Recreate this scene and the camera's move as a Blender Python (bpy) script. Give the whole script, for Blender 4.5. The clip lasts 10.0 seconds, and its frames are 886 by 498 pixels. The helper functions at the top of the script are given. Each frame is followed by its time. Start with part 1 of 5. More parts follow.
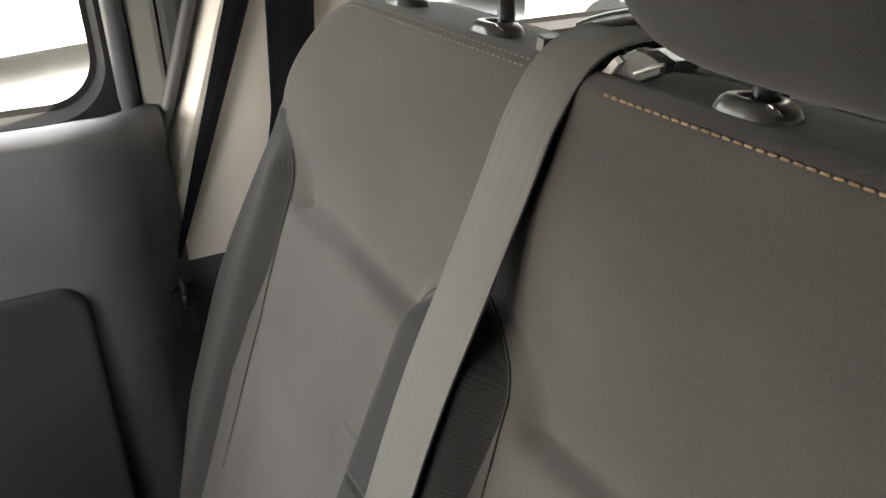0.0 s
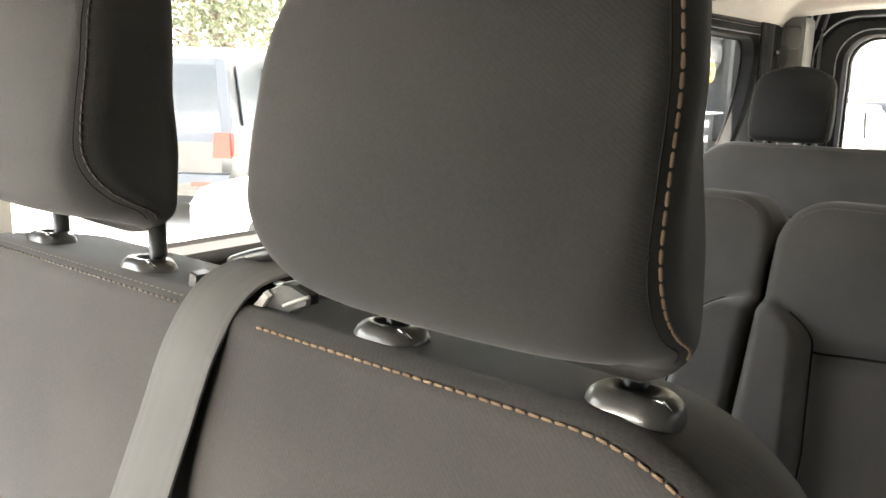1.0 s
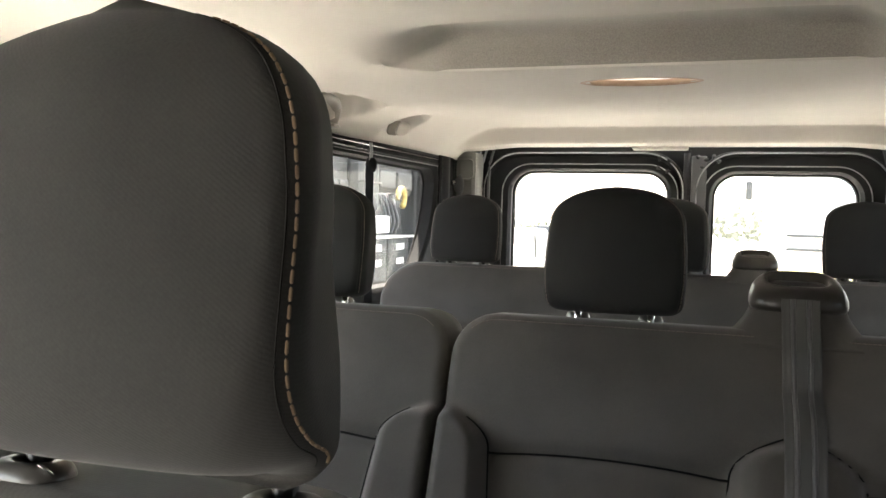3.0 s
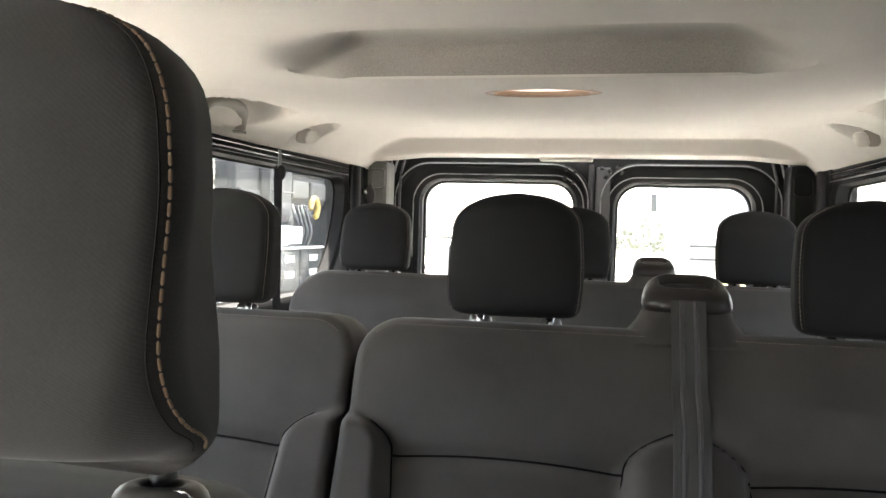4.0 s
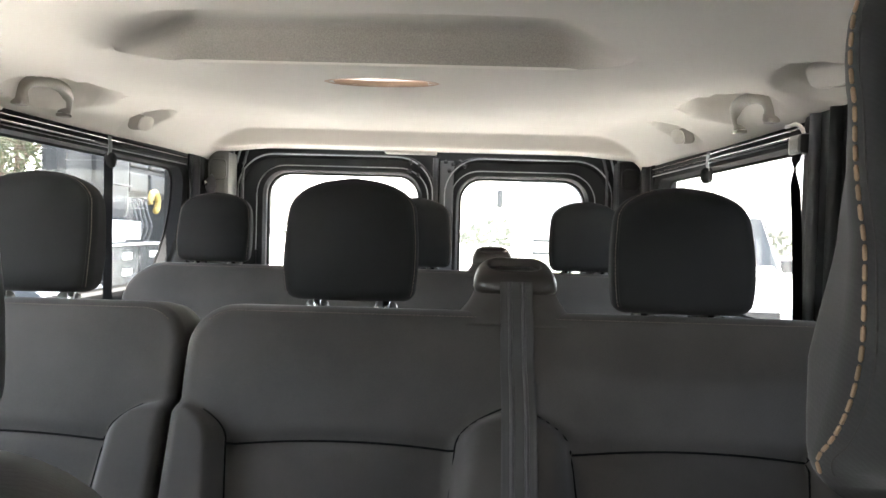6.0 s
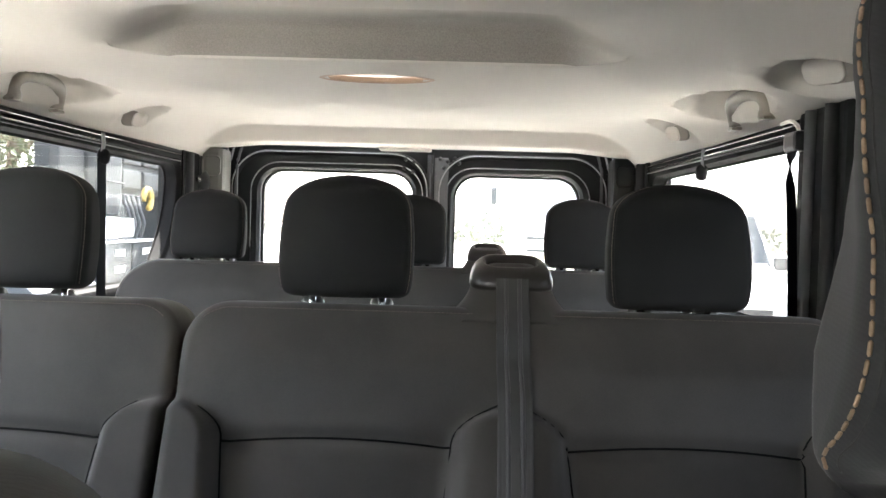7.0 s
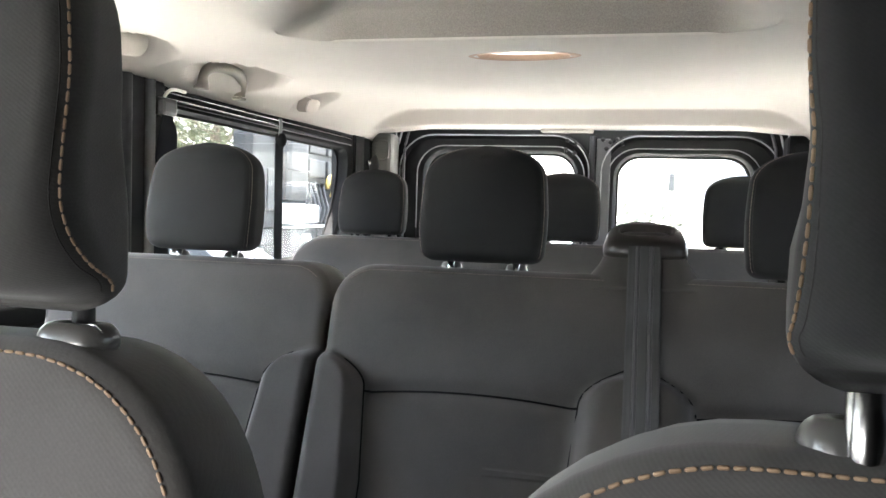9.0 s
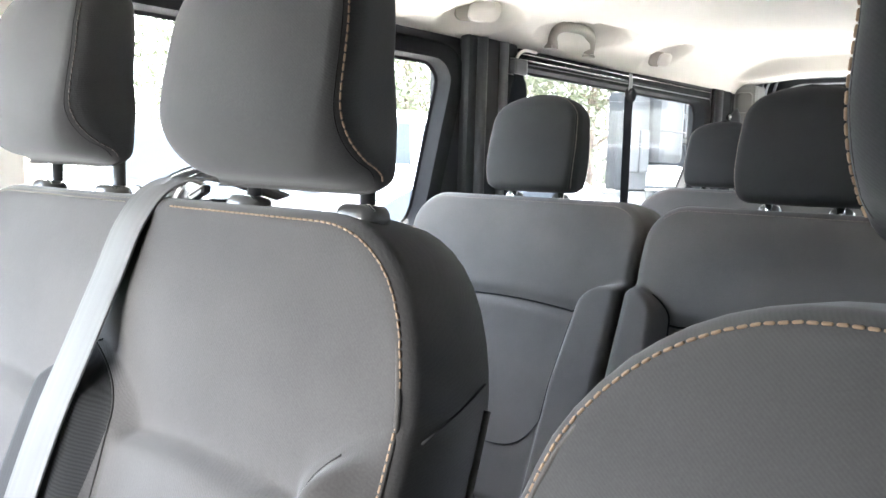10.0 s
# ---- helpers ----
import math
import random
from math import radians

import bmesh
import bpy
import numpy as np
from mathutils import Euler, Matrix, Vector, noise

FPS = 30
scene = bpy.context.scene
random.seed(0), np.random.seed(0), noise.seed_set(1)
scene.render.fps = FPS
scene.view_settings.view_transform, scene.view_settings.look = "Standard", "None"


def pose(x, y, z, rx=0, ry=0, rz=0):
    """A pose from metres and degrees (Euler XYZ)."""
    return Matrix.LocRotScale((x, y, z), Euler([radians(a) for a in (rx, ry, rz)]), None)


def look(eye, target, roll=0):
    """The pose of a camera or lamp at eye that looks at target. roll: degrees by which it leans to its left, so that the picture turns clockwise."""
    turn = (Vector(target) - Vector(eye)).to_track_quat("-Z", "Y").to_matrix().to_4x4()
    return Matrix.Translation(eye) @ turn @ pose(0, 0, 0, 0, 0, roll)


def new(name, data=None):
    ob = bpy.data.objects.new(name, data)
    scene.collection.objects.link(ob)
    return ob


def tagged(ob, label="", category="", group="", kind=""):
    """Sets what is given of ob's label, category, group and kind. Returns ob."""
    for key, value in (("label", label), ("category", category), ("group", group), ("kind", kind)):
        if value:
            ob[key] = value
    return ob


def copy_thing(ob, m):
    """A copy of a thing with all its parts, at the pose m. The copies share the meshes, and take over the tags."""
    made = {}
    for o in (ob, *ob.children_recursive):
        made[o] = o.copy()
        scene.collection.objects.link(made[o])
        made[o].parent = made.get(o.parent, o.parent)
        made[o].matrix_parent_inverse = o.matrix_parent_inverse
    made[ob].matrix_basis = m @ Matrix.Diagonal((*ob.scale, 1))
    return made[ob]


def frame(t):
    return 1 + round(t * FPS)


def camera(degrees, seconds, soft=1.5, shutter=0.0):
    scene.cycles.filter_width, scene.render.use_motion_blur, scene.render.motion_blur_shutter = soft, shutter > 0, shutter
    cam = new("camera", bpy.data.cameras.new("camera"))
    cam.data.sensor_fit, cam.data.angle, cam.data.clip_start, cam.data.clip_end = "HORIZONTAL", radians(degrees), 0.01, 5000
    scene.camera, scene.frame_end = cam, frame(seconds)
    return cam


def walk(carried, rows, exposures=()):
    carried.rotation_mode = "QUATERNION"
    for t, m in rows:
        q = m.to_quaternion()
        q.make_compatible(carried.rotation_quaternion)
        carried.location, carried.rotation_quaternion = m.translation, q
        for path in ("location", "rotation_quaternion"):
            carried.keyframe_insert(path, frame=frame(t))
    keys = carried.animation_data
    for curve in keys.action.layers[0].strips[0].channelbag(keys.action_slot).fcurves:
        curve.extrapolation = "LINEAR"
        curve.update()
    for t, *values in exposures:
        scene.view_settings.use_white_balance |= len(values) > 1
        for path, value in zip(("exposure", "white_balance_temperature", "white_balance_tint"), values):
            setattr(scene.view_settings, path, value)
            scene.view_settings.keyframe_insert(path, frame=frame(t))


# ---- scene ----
cam = camera(57.9, 10.0)
PATH = [
    (0, (0.061, -0.008, 1.08), (-1.528, 0.826, 0.198), -1.3),
    (0.5, (0.068, -0.011, 1.088), (-1.352, 1.261, 0.483), 1.6),
    (1, (0.079, -0.009, 1.098), (-1.141, 1.523, 0.691), 1.2),
    (1.5, (0.085, -0.004, 1.102), (-0.925, 1.699, 0.816), 1.3),
    (2, (0.093, 0.0, 1.108), (-0.754, 1.801, 0.91), 1.5),
    (2.5, (0.101, -0.008, 1.104), (-0.62, 1.853, 0.974), 1.5),
    (4, (0.128, -0.024, 1.091), (-0.282, 1.933, 1.038), 1.6),
    (4.5, (0.137, -0.03, 1.088), (-0.156, 1.948, 1.028), 1.6),
    (5, (0.15, -0.034, 1.084), (-0.029, 1.956, 1.012), 1.6),
    (5.5, (0.152, -0.036, 1.079), (0.073, 1.962, 1.026), 1.5),
    (7, (0.148, -0.032, 1.075), (0.121, 1.966, 1.016), 1.6),
    (7.5, (0.154, -0.044, 1.077), (0.104, 1.954, 1.007), 1.6),
    (8, (0.159, -0.056, 1.073), (0.085, 1.941, 0.995), 1.7),
    (8.5, (0.185, -0.057, 1.065), (0.056, 1.937, 0.983), 1.8),
    (9, (0.211, -0.07, 1.048), (-0.246, 1.874, 0.948), 1.7),
    (9.5, (0.255, -0.1, 1.029), (-0.632, 1.688, 0.904), 1.8),
    (10, (0.334, -0.114, 1.019), (-0.935, 1.417, 0.804), 1.6),
]
walk(cam, [(t, look(e, g, r)) for t, e, g, r in PATH], exposures=[(0, 4.2, 7250, 10), (0.5, 4.4, 7150, 10), (1, 5.2, 7150, 10), (1.5, 5.3, 7050, 10), (2, 5.05, 7050, 10), (2.5, 4.9, 7050, 10), (4, 5.05, 6700, 10), (5, 5.15, 6450, 10), (8.5, 5.25, 6400, 10), (9, 5.45, 6300, 10), (9.5, 5.52, 6400, 10), (10, 5.95, 6050, 10)])


# ---------------------------------------------------------------- light
world = bpy.data.worlds.new("sky")
scene.world = world
world.use_nodes = True
wn = world.node_tree
sky = wn.nodes.new("ShaderNodeTexSky")
sky.sky_type, sky.sun_disc = "NISHITA", False
SUN_EL, SUN_ROT = radians(66), radians(-25)
sky.sun_elevation, sky.sun_rotation = SUN_EL, SUN_ROT
sky.air_density, sky.dust_density, sky.ozone_density = 1.0, 4.0, 0.4
wn.nodes["Background"].inputs[1].default_value = 0.15
haze = wn.nodes.new("ShaderNodeHueSaturation")
haze.inputs["Saturation"].default_value = 0.5
wn.links.new(sky.outputs[0], haze.inputs["Color"])
wn.links.new(haze.outputs[0], wn.nodes["Background"].inputs[0])
sun = new("sun", bpy.data.lights.new("sun", "SUN"))
sun.data.energy, sun.data.angle, sun.data.color = 3.0, radians(1), (1, 0.95, 0.87)
sun_dir = Vector((math.sin(SUN_ROT) * math.cos(SUN_EL), math.cos(SUN_ROT) * math.cos(SUN_EL), math.sin(SUN_EL)))
sun.matrix_world = look(sun_dir * 30, (0, 0, 0))
# the sky's light in the windscreen's opening
screen = new("windscreen_daylight", bpy.data.lights.new("windscreen_daylight", "AREA"))
screen.data.shape, screen.data.size, screen.data.size_y = "RECTANGLE", 0.84, 0.16
screen.data.energy, screen.data.color = 1.2, (1, 0.97, 0.92)
screen.matrix_world = look((-0.40, -1.0, 0.99), (-0.40, 0.2, 0.97))

# ---------------------------------------------------------------- materials
def material(name, colour, rough=0.6, metal=0.0, vary=0.15, scale=30, bump=0.15, bump_scale=250, sheen=0.0, coat=0.0, spec=0.5):
    """A procedural surface: base colour with large and fine variation, and fine relief."""
    m = bpy.data.materials.new(name)
    m.use_nodes = True
    nt = m.node_tree
    b = nt.nodes["Principled BSDF"]
    b.inputs["Roughness"].default_value, b.inputs["Metallic"].default_value = rough, metal
    b.inputs["Sheen Weight"].default_value = sheen
    b.inputs["Coat Weight"].default_value = coat
    b.inputs["Specular IOR Level"].default_value = spec
    co = nt.nodes.new("ShaderNodeTexCoord")
    n1, n2 = nt.nodes.new("ShaderNodeTexNoise"), nt.nodes.new("ShaderNodeTexNoise")
    n1.inputs["Scale"].default_value, n1.inputs["Detail"].default_value = scale * 0.2, 6
    n2.inputs["Scale"].default_value, n2.inputs["Detail"].default_value = bump_scale, 3
    for n in (n1, n2):
        nt.links.new(co.outputs["Object"], n.inputs["Vector"])
    mixf = nt.nodes.new("ShaderNodeMath")
    mixf.operation = "MULTIPLY_ADD"
    mixf.inputs[1].default_value = 0.6
    nt.links.new(n1.outputs["Fac"], mixf.inputs[0])
    half = nt.nodes.new("ShaderNodeMath")
    half.operation = "MULTIPLY"
    half.inputs[1].default_value = 0.4
    nt.links.new(n2.outputs["Fac"], half.inputs[0])
    nt.links.new(half.outputs[0], mixf.inputs[2])
    ramp = nt.nodes.new("ShaderNodeValToRGB")
    lo = [c * (1 - vary) for c in colour]
    hi = [min(1, c * (1 + vary)) for c in colour]
    ramp.color_ramp.elements[0].color, ramp.color_ramp.elements[1].color = (*lo, 1), (*hi, 1)
    ramp.color_ramp.elements[0].position, ramp.color_ramp.elements[1].position = 0.3, 0.7
    nt.links.new(mixf.outputs[0], ramp.inputs[0])
    nt.links.new(ramp.outputs[0], b.inputs["Base Color"])
    if bump:
        bp = nt.nodes.new("ShaderNodeBump")
        bp.inputs["Strength"].default_value, bp.inputs["Distance"].default_value = bump, 0.001
        nt.links.new(n2.outputs["Fac"], bp.inputs["Height"])
        nt.links.new(bp.outputs[0], b.inputs["Normal"])
    return m


def woven(name, colour, rough=0.85, pitch=0.0022, strength=0.12, sheen=0.12, vary=0.2, side=None, twill=0.09):
    """Seat cloth: a fine twill in relief and colour, and soft large patches from wear."""
    m = bpy.data.materials.new(name)
    m.use_nodes = True
    nt = m.node_tree
    b = nt.nodes["Principled BSDF"]
    b.inputs["Roughness"].default_value = rough
    b.inputs["Sheen Weight"].default_value, b.inputs["Sheen Roughness"].default_value = sheen, 0.5
    b.inputs["Specular IOR Level"].default_value = 0.3
    co = nt.nodes.new("ShaderNodeTexCoord")
    mp = nt.nodes.new("ShaderNodeMapping")
    mp.inputs["Rotation"].default_value = (radians(20), radians(50), radians(25))
    nt.links.new(co.outputs["Object"], mp.inputs["Vector"])
    wv = nt.nodes.new("ShaderNodeTexWave")
    wv.wave_type, wv.bands_direction = "BANDS", "X"
    wv.inputs["Scale"].default_value = 0.3142 / pitch / 1.0
    wv.inputs["Distortion"].default_value, wv.inputs["Detail"].default_value, wv.inputs["Detail Scale"].default_value = 0.9, 2, 1.5
    nt.links.new(mp.outputs[0], wv.inputs["Vector"])
    big, fine = nt.nodes.new("ShaderNodeTexNoise"), nt.nodes.new("ShaderNodeTexNoise")
    big.inputs["Scale"].default_value, big.inputs["Detail"].default_value = 7, 5
    fine.inputs["Scale"].default_value, fine.inputs["Detail"].default_value = 700, 3
    for n in (big, fine):
        nt.links.new(co.outputs["Object"], n.inputs["Vector"])
    ramp = nt.nodes.new("ShaderNodeValToRGB")
    ramp.color_ramp.elements[0].position, ramp.color_ramp.elements[1].position = 0.3, 0.72
    ramp.color_ramp.elements[0].color = (*[c * (1 - vary) for c in colour], 1)
    ramp.color_ramp.elements[1].color = (*[c * (1 + vary) for c in colour], 1)
    speck = nt.nodes.new("ShaderNodeMath")
    speck.operation, speck.inputs[1].default_value = "MULTIPLY_ADD", 0.45
    nt.links.new(fine.outputs["Fac"], speck.inputs[0])
    lower = nt.nodes.new("ShaderNodeMath")
    lower.operation, lower.inputs[1].default_value = "SUBTRACT", 0.225
    nt.links.new(big.outputs["Fac"], lower.inputs[0])
    nt.links.new(lower.outputs[0], speck.inputs[2])
    nt.links.new(speck.outputs[0], ramp.inputs[0])
    mul = nt.nodes.new("ShaderNodeMix")
    mul.data_type, mul.blend_type = "RGBA", "MULTIPLY"
    mul.inputs["Factor"].default_value = twill
    nt.links.new(ramp.outputs[0], mul.inputs["A"])
    nt.links.new(wv.outputs["Color"], mul.inputs["B"])
    tone = mul.outputs["Result"]
    if side:
        # darker ribbed cloth on the outer and the middle bolster, beyond their seams
        def calc(op, p, q=0.0, clamp=False):
            k = nt.nodes.new("ShaderNodeMath")
            k.operation, k.use_clamp = op, clamp
            for slot, val in enumerate((p, q)):
                if isinstance(val, (int, float)):
                    k.inputs[slot].default_value = val
                else:
                    nt.links.new(val, k.inputs[slot])
            return k.outputs[0]

        sep = nt.nodes.new("ShaderNodeSeparateXYZ")
        nt.links.new(co.outputs["Object"], sep.inputs[0])
        px, pz = sep.outputs[0], sep.outputs[2]
        hh = calc("DIVIDE", calc("SUBTRACT", pz, side["z0"]), side["cos"])
        rise = calc("DIVIDE", calc("SUBTRACT", hh, side["seam"]), 0.055, True)
        wide = calc("MULTIPLY", calc("POWER", rise, 2.2), 0.06)
        splay = calc("MULTIPLY", calc("DIVIDE", hh, -0.34, True), 0.03)
        (xl, hl), (xr, hr) = side["panels"]
        outer = calc("SUBTRACT", calc("SUBTRACT", calc("SUBTRACT", xl - hl, wide), splay), px)
        middle = calc("MINIMUM", calc("SUBTRACT", calc("SUBTRACT", px, xl + hl), wide), calc("SUBTRACT", calc("SUBTRACT", xr - hr, wide), px))
        on = calc("MULTIPLY", calc("GREATER_THAN", calc("MAXIMUM", outer, middle), 0.0), calc("LESS_THAN", hh, side["seam"] + 0.062))
        blend = nt.nodes.new("ShaderNodeMix")
        blend.data_type = "RGBA"
        nt.links.new(on, blend.inputs["Factor"])
        nt.links.new(tone, blend.inputs["A"])
        rib = nt.nodes.new("ShaderNodeMix")
        rib.data_type, rib.blend_type = "RGBA", "MULTIPLY"
        rib.inputs["Factor"].default_value = 0.55
        rib.inputs["A"].default_value = (*side["colour"], 1)
        nt.links.new(wv.outputs["Color"], rib.inputs["B"])
        nt.links.new(rib.outputs["Result"], blend.inputs["B"])
        tone = blend.outputs["Result"]
    nt.links.new(tone, b.inputs["Base Color"])
    add = nt.nodes.new("ShaderNodeMath")
    add.operation = "MULTIPLY_ADD"
    add.inputs[1].default_value = 4.0
    nt.links.new(fine.outputs["Fac"], add.inputs[0])
    nt.links.new(wv.outputs["Fac"], add.inputs[2])
    bp = nt.nodes.new("ShaderNodeBump")
    bp.inputs["Strength"].default_value, bp.inputs["Distance"].default_value = strength, 0.0006
    nt.links.new(add.outputs[0], bp.inputs["Height"])
    nt.links.new(bp.outputs[0], b.inputs["Normal"])
    return m


def glass(name, tint=(0.86, 0.875, 0.87)):
    """Thin window glass: clear straight on, mirroring at a slant."""
    m = bpy.data.materials.new(name)
    m.use_nodes = True
    nt = m.node_tree
    out = nt.nodes["Material Output"]
    nt.nodes.remove(nt.nodes["Principled BSDF"])
    tr, gl, mix, lw = (nt.nodes.new(k) for k in ("ShaderNodeBsdfTransparent", "ShaderNodeBsdfGlossy", "ShaderNodeMixShader", "ShaderNodeLayerWeight"))
    tr.inputs[0].default_value = (*tint, 1)
    gl.inputs["Roughness"].default_value = 0.02
    lw.inputs[0].default_value = 0.5
    power, gloss = nt.nodes.new("ShaderNodeMath"), nt.nodes.new("ShaderNodeMath")
    power.operation, gloss.operation = "POWER", "MULTIPLY_ADD"
    power.inputs[1].default_value = 5
    gloss.inputs[1].default_value, gloss.inputs[2].default_value = 0.25, 0.02
    nt.links.new(lw.outputs["Facing"], power.inputs[0])
    nt.links.new(power.outputs[0], gloss.inputs[0])
    nt.links.new(gloss.outputs[0], mix.inputs[0])
    nt.links.new(tr.outputs[0], mix.inputs[1])
    nt.links.new(gl.outputs[0], mix.inputs[2])
    nt.links.new(mix.outputs[0], out.inputs[0])
    return m


CLOTH = woven("charcoal_cloth", (0.0675, 0.0618, 0.0562), pitch=0.0014, strength=0.042)
BENCH_SEAM = dict(z0=0.979, cos=0.94, seam=-0.168, panels=((-0.436, 0.11), (-0.113, 0.107)), colour=(0.0165, 0.0163, 0.0164))
CLOTH_BENCH = woven("two_tone_bench_cloth", (0.0553, 0.052, 0.0497), pitch=0.0017, strength=0.08, side=BENCH_SEAM, twill=0.05)
# driver's seat back: charcoal cloth in a darker tone than the rear rows
CLOTH_FRONT = woven("mid_charcoal_cloth", (0.044, 0.0422, 0.0412), pitch=0.0016, strength=0.06, twill=0.1)
# rear rows' head restraints: a much darker tone than their seat backs
CLOTH_BLACK = woven("near_black_cloth", (0.0105, 0.0103, 0.0102), pitch=0.0014, strength=0.042, sheen=0.02)
SEAM = material("seam_thread", (0.022, 0.021, 0.02), 0.9)
SEAM_DARK = material("black_seam", (0.007, 0.007, 0.007), 0.95, spec=0.1)
# shade low on the door, put into the pocket panel's dark colour
DOOR_LOW = material("shaded_pocket_panel", (0.026, 0.0268, 0.028), 0.6)
THREAD = material("tan_thread", (0.235, 0.16, 0.1), 0.7, bump=0.3, bump_scale=900)
THREAD_DULL = material("dull_thread", (0.13, 0.112, 0.092), 0.7, bump=0.3, bump_scale=900)
THREAD_PINK = material("faded_pink_thread", (0.07, 0.056, 0.05), 0.7, bump=0.3, bump_scale=900)
THREAD_PALE = material("pale_tan_thread", (0.12, 0.1, 0.08), 0.7, bump=0.3, bump_scale=900)
GUIDE = material("glossy_black_sleeve", (0.05, 0.049, 0.047), 0.3, vary=0.06, bump=0.0, coat=0.3)
# rear rows' black sleeves: rim highlight put into a bright overall colour
CLIP = material("highlit_sleeve", (0.3, 0.3, 0.29), 0.25, 0.6, vary=0.04, bump=0.0)
PLASTIC = material("black_plastic", (0.022, 0.022, 0.023), 0.3, bump=0.2, bump_scale=700)
TRIM = material("dark_grey_trim", (0.1, 0.102, 0.106), 0.55, bump=0.35, bump_scale=900)
DOOR_TRIM = material("blue_grey_door_trim", (0.105, 0.109, 0.118), 0.5, bump=0.35, bump_scale=900)
TRIM_BLACK = material("black_door_trim", (0.016, 0.0165, 0.017), 0.65, spec=0.18, bump=0.25, bump_scale=600)
RUBBER = material("black_rubber", (0.015, 0.015, 0.016), 0.6)
CREAM = material("cream_pillar_trim", (0.78, 0.74, 0.68), 0.6, vary=0.05, bump=0.15, bump_scale=800)
HEADLINER = material("beige_headliner", (0.53, 0.495, 0.45), 0.9, vary=0.05, scale=18, bump=0.35, bump_scale=420)
# headliner fabric with the recess's shade mixed into its colour
CEILING_FABRIC = material("beige_headliner_with_recess_shade", (0.53, 0.495, 0.45), 0.9, vary=0.05, scale=18, bump=0.35, bump_scale=420)
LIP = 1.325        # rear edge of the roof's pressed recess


def shade_recess(m):
    """Shade on the recess's rear wall, put into the colour: grainy grey, thinning forwards and towards its ends."""
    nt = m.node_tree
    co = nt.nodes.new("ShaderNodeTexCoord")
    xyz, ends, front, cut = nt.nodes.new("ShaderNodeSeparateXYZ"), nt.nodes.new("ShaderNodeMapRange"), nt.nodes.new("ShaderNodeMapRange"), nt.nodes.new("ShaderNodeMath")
    mag, both, all_, grain, mix = nt.nodes.new("ShaderNodeMath"), nt.nodes.new("ShaderNodeMath"), nt.nodes.new("ShaderNodeMath"), nt.nodes.new("ShaderNodeTexNoise"), nt.nodes.new("ShaderNodeMix")
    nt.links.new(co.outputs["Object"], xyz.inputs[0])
    nt.links.new(co.outputs["Object"], grain.inputs["Vector"])
    grain.inputs["Scale"].default_value, grain.inputs["Detail"].default_value = 420, 2
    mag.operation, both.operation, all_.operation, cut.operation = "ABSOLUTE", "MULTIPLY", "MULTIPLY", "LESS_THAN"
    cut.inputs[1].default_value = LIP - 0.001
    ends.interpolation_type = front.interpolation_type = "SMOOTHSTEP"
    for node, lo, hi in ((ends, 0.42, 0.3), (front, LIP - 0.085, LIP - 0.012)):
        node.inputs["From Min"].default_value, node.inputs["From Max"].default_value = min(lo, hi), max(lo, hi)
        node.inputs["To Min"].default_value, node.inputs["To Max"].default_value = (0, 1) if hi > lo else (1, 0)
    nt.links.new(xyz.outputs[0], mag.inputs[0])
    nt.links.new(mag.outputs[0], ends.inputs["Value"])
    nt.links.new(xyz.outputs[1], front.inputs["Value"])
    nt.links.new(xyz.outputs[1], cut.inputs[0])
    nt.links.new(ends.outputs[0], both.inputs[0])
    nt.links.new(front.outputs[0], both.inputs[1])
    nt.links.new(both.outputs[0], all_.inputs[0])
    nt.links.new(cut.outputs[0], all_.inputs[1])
    recess_shade = nt.nodes.new("ShaderNodeValToRGB")
    recess_shade.color_ramp.elements[0].color, recess_shade.color_ramp.elements[1].color = (0.205, 0.188, 0.168, 1), (0.275, 0.253, 0.228, 1)
    recess_shade.color_ramp.elements[0].position, recess_shade.color_ramp.elements[1].position = 0.3, 0.7
    nt.links.new(grain.outputs["Fac"], recess_shade.inputs[0])
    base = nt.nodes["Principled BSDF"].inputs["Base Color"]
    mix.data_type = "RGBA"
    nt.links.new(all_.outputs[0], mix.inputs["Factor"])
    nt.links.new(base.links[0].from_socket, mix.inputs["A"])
    nt.links.new(recess_shade.outputs[0], mix.inputs["B"])
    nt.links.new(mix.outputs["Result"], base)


HANDLE = material("beige_plastic", (0.24, 0.215, 0.185), 0.5, vary=0.05)
BROWN = material("taupe_plastic", (0.02, 0.0175, 0.0155), 0.3, vary=0.1)
LAMP_RIM = material("lamp_rim", (0.36, 0.24, 0.17), 0.5, vary=0.1)
LENS = material("lamp_lens", (0.9, 0.88, 0.84), 0.15, vary=0.02, bump=0)
LENS.node_tree.nodes["Principled BSDF"].inputs["Emission Color"].default_value = (1, 0.93, 0.82, 1)
LENS.node_tree.nodes["Principled BSDF"].inputs["Emission Strength"].default_value = 0.05
CHROME = material("chrome_post", (0.7, 0.7, 0.7), 0.16, 1.0, vary=0.03, bump=0.0)
STEEL = material("dark_steel_post", (0.3, 0.3, 0.3), 0.22, 1.0, vary=0.03, bump=0.0)
WEB = material("black_webbing", (0.1, 0.098, 0.095), 0.6, spec=0.2, vary=0.08, scale=60, bump=0.08, bump_scale=1200)
WEB_BLACK = material("worn_black_webbing", (0.05, 0.049, 0.048), 0.55, vary=0.1, scale=60, bump=0.08, bump_scale=1200)
WEB_DARK = material("dark_pillar_webbing", (0.012, 0.013, 0.016), 0.8, spec=0.1, vary=0.08, scale=60, bump=0.08, bump_scale=1200)
WEB_STRIPE = woven("grey_webbing_edge", (0.08, 0.08, 0.08), 0.45, pitch=0.0016, sheen=0.05)
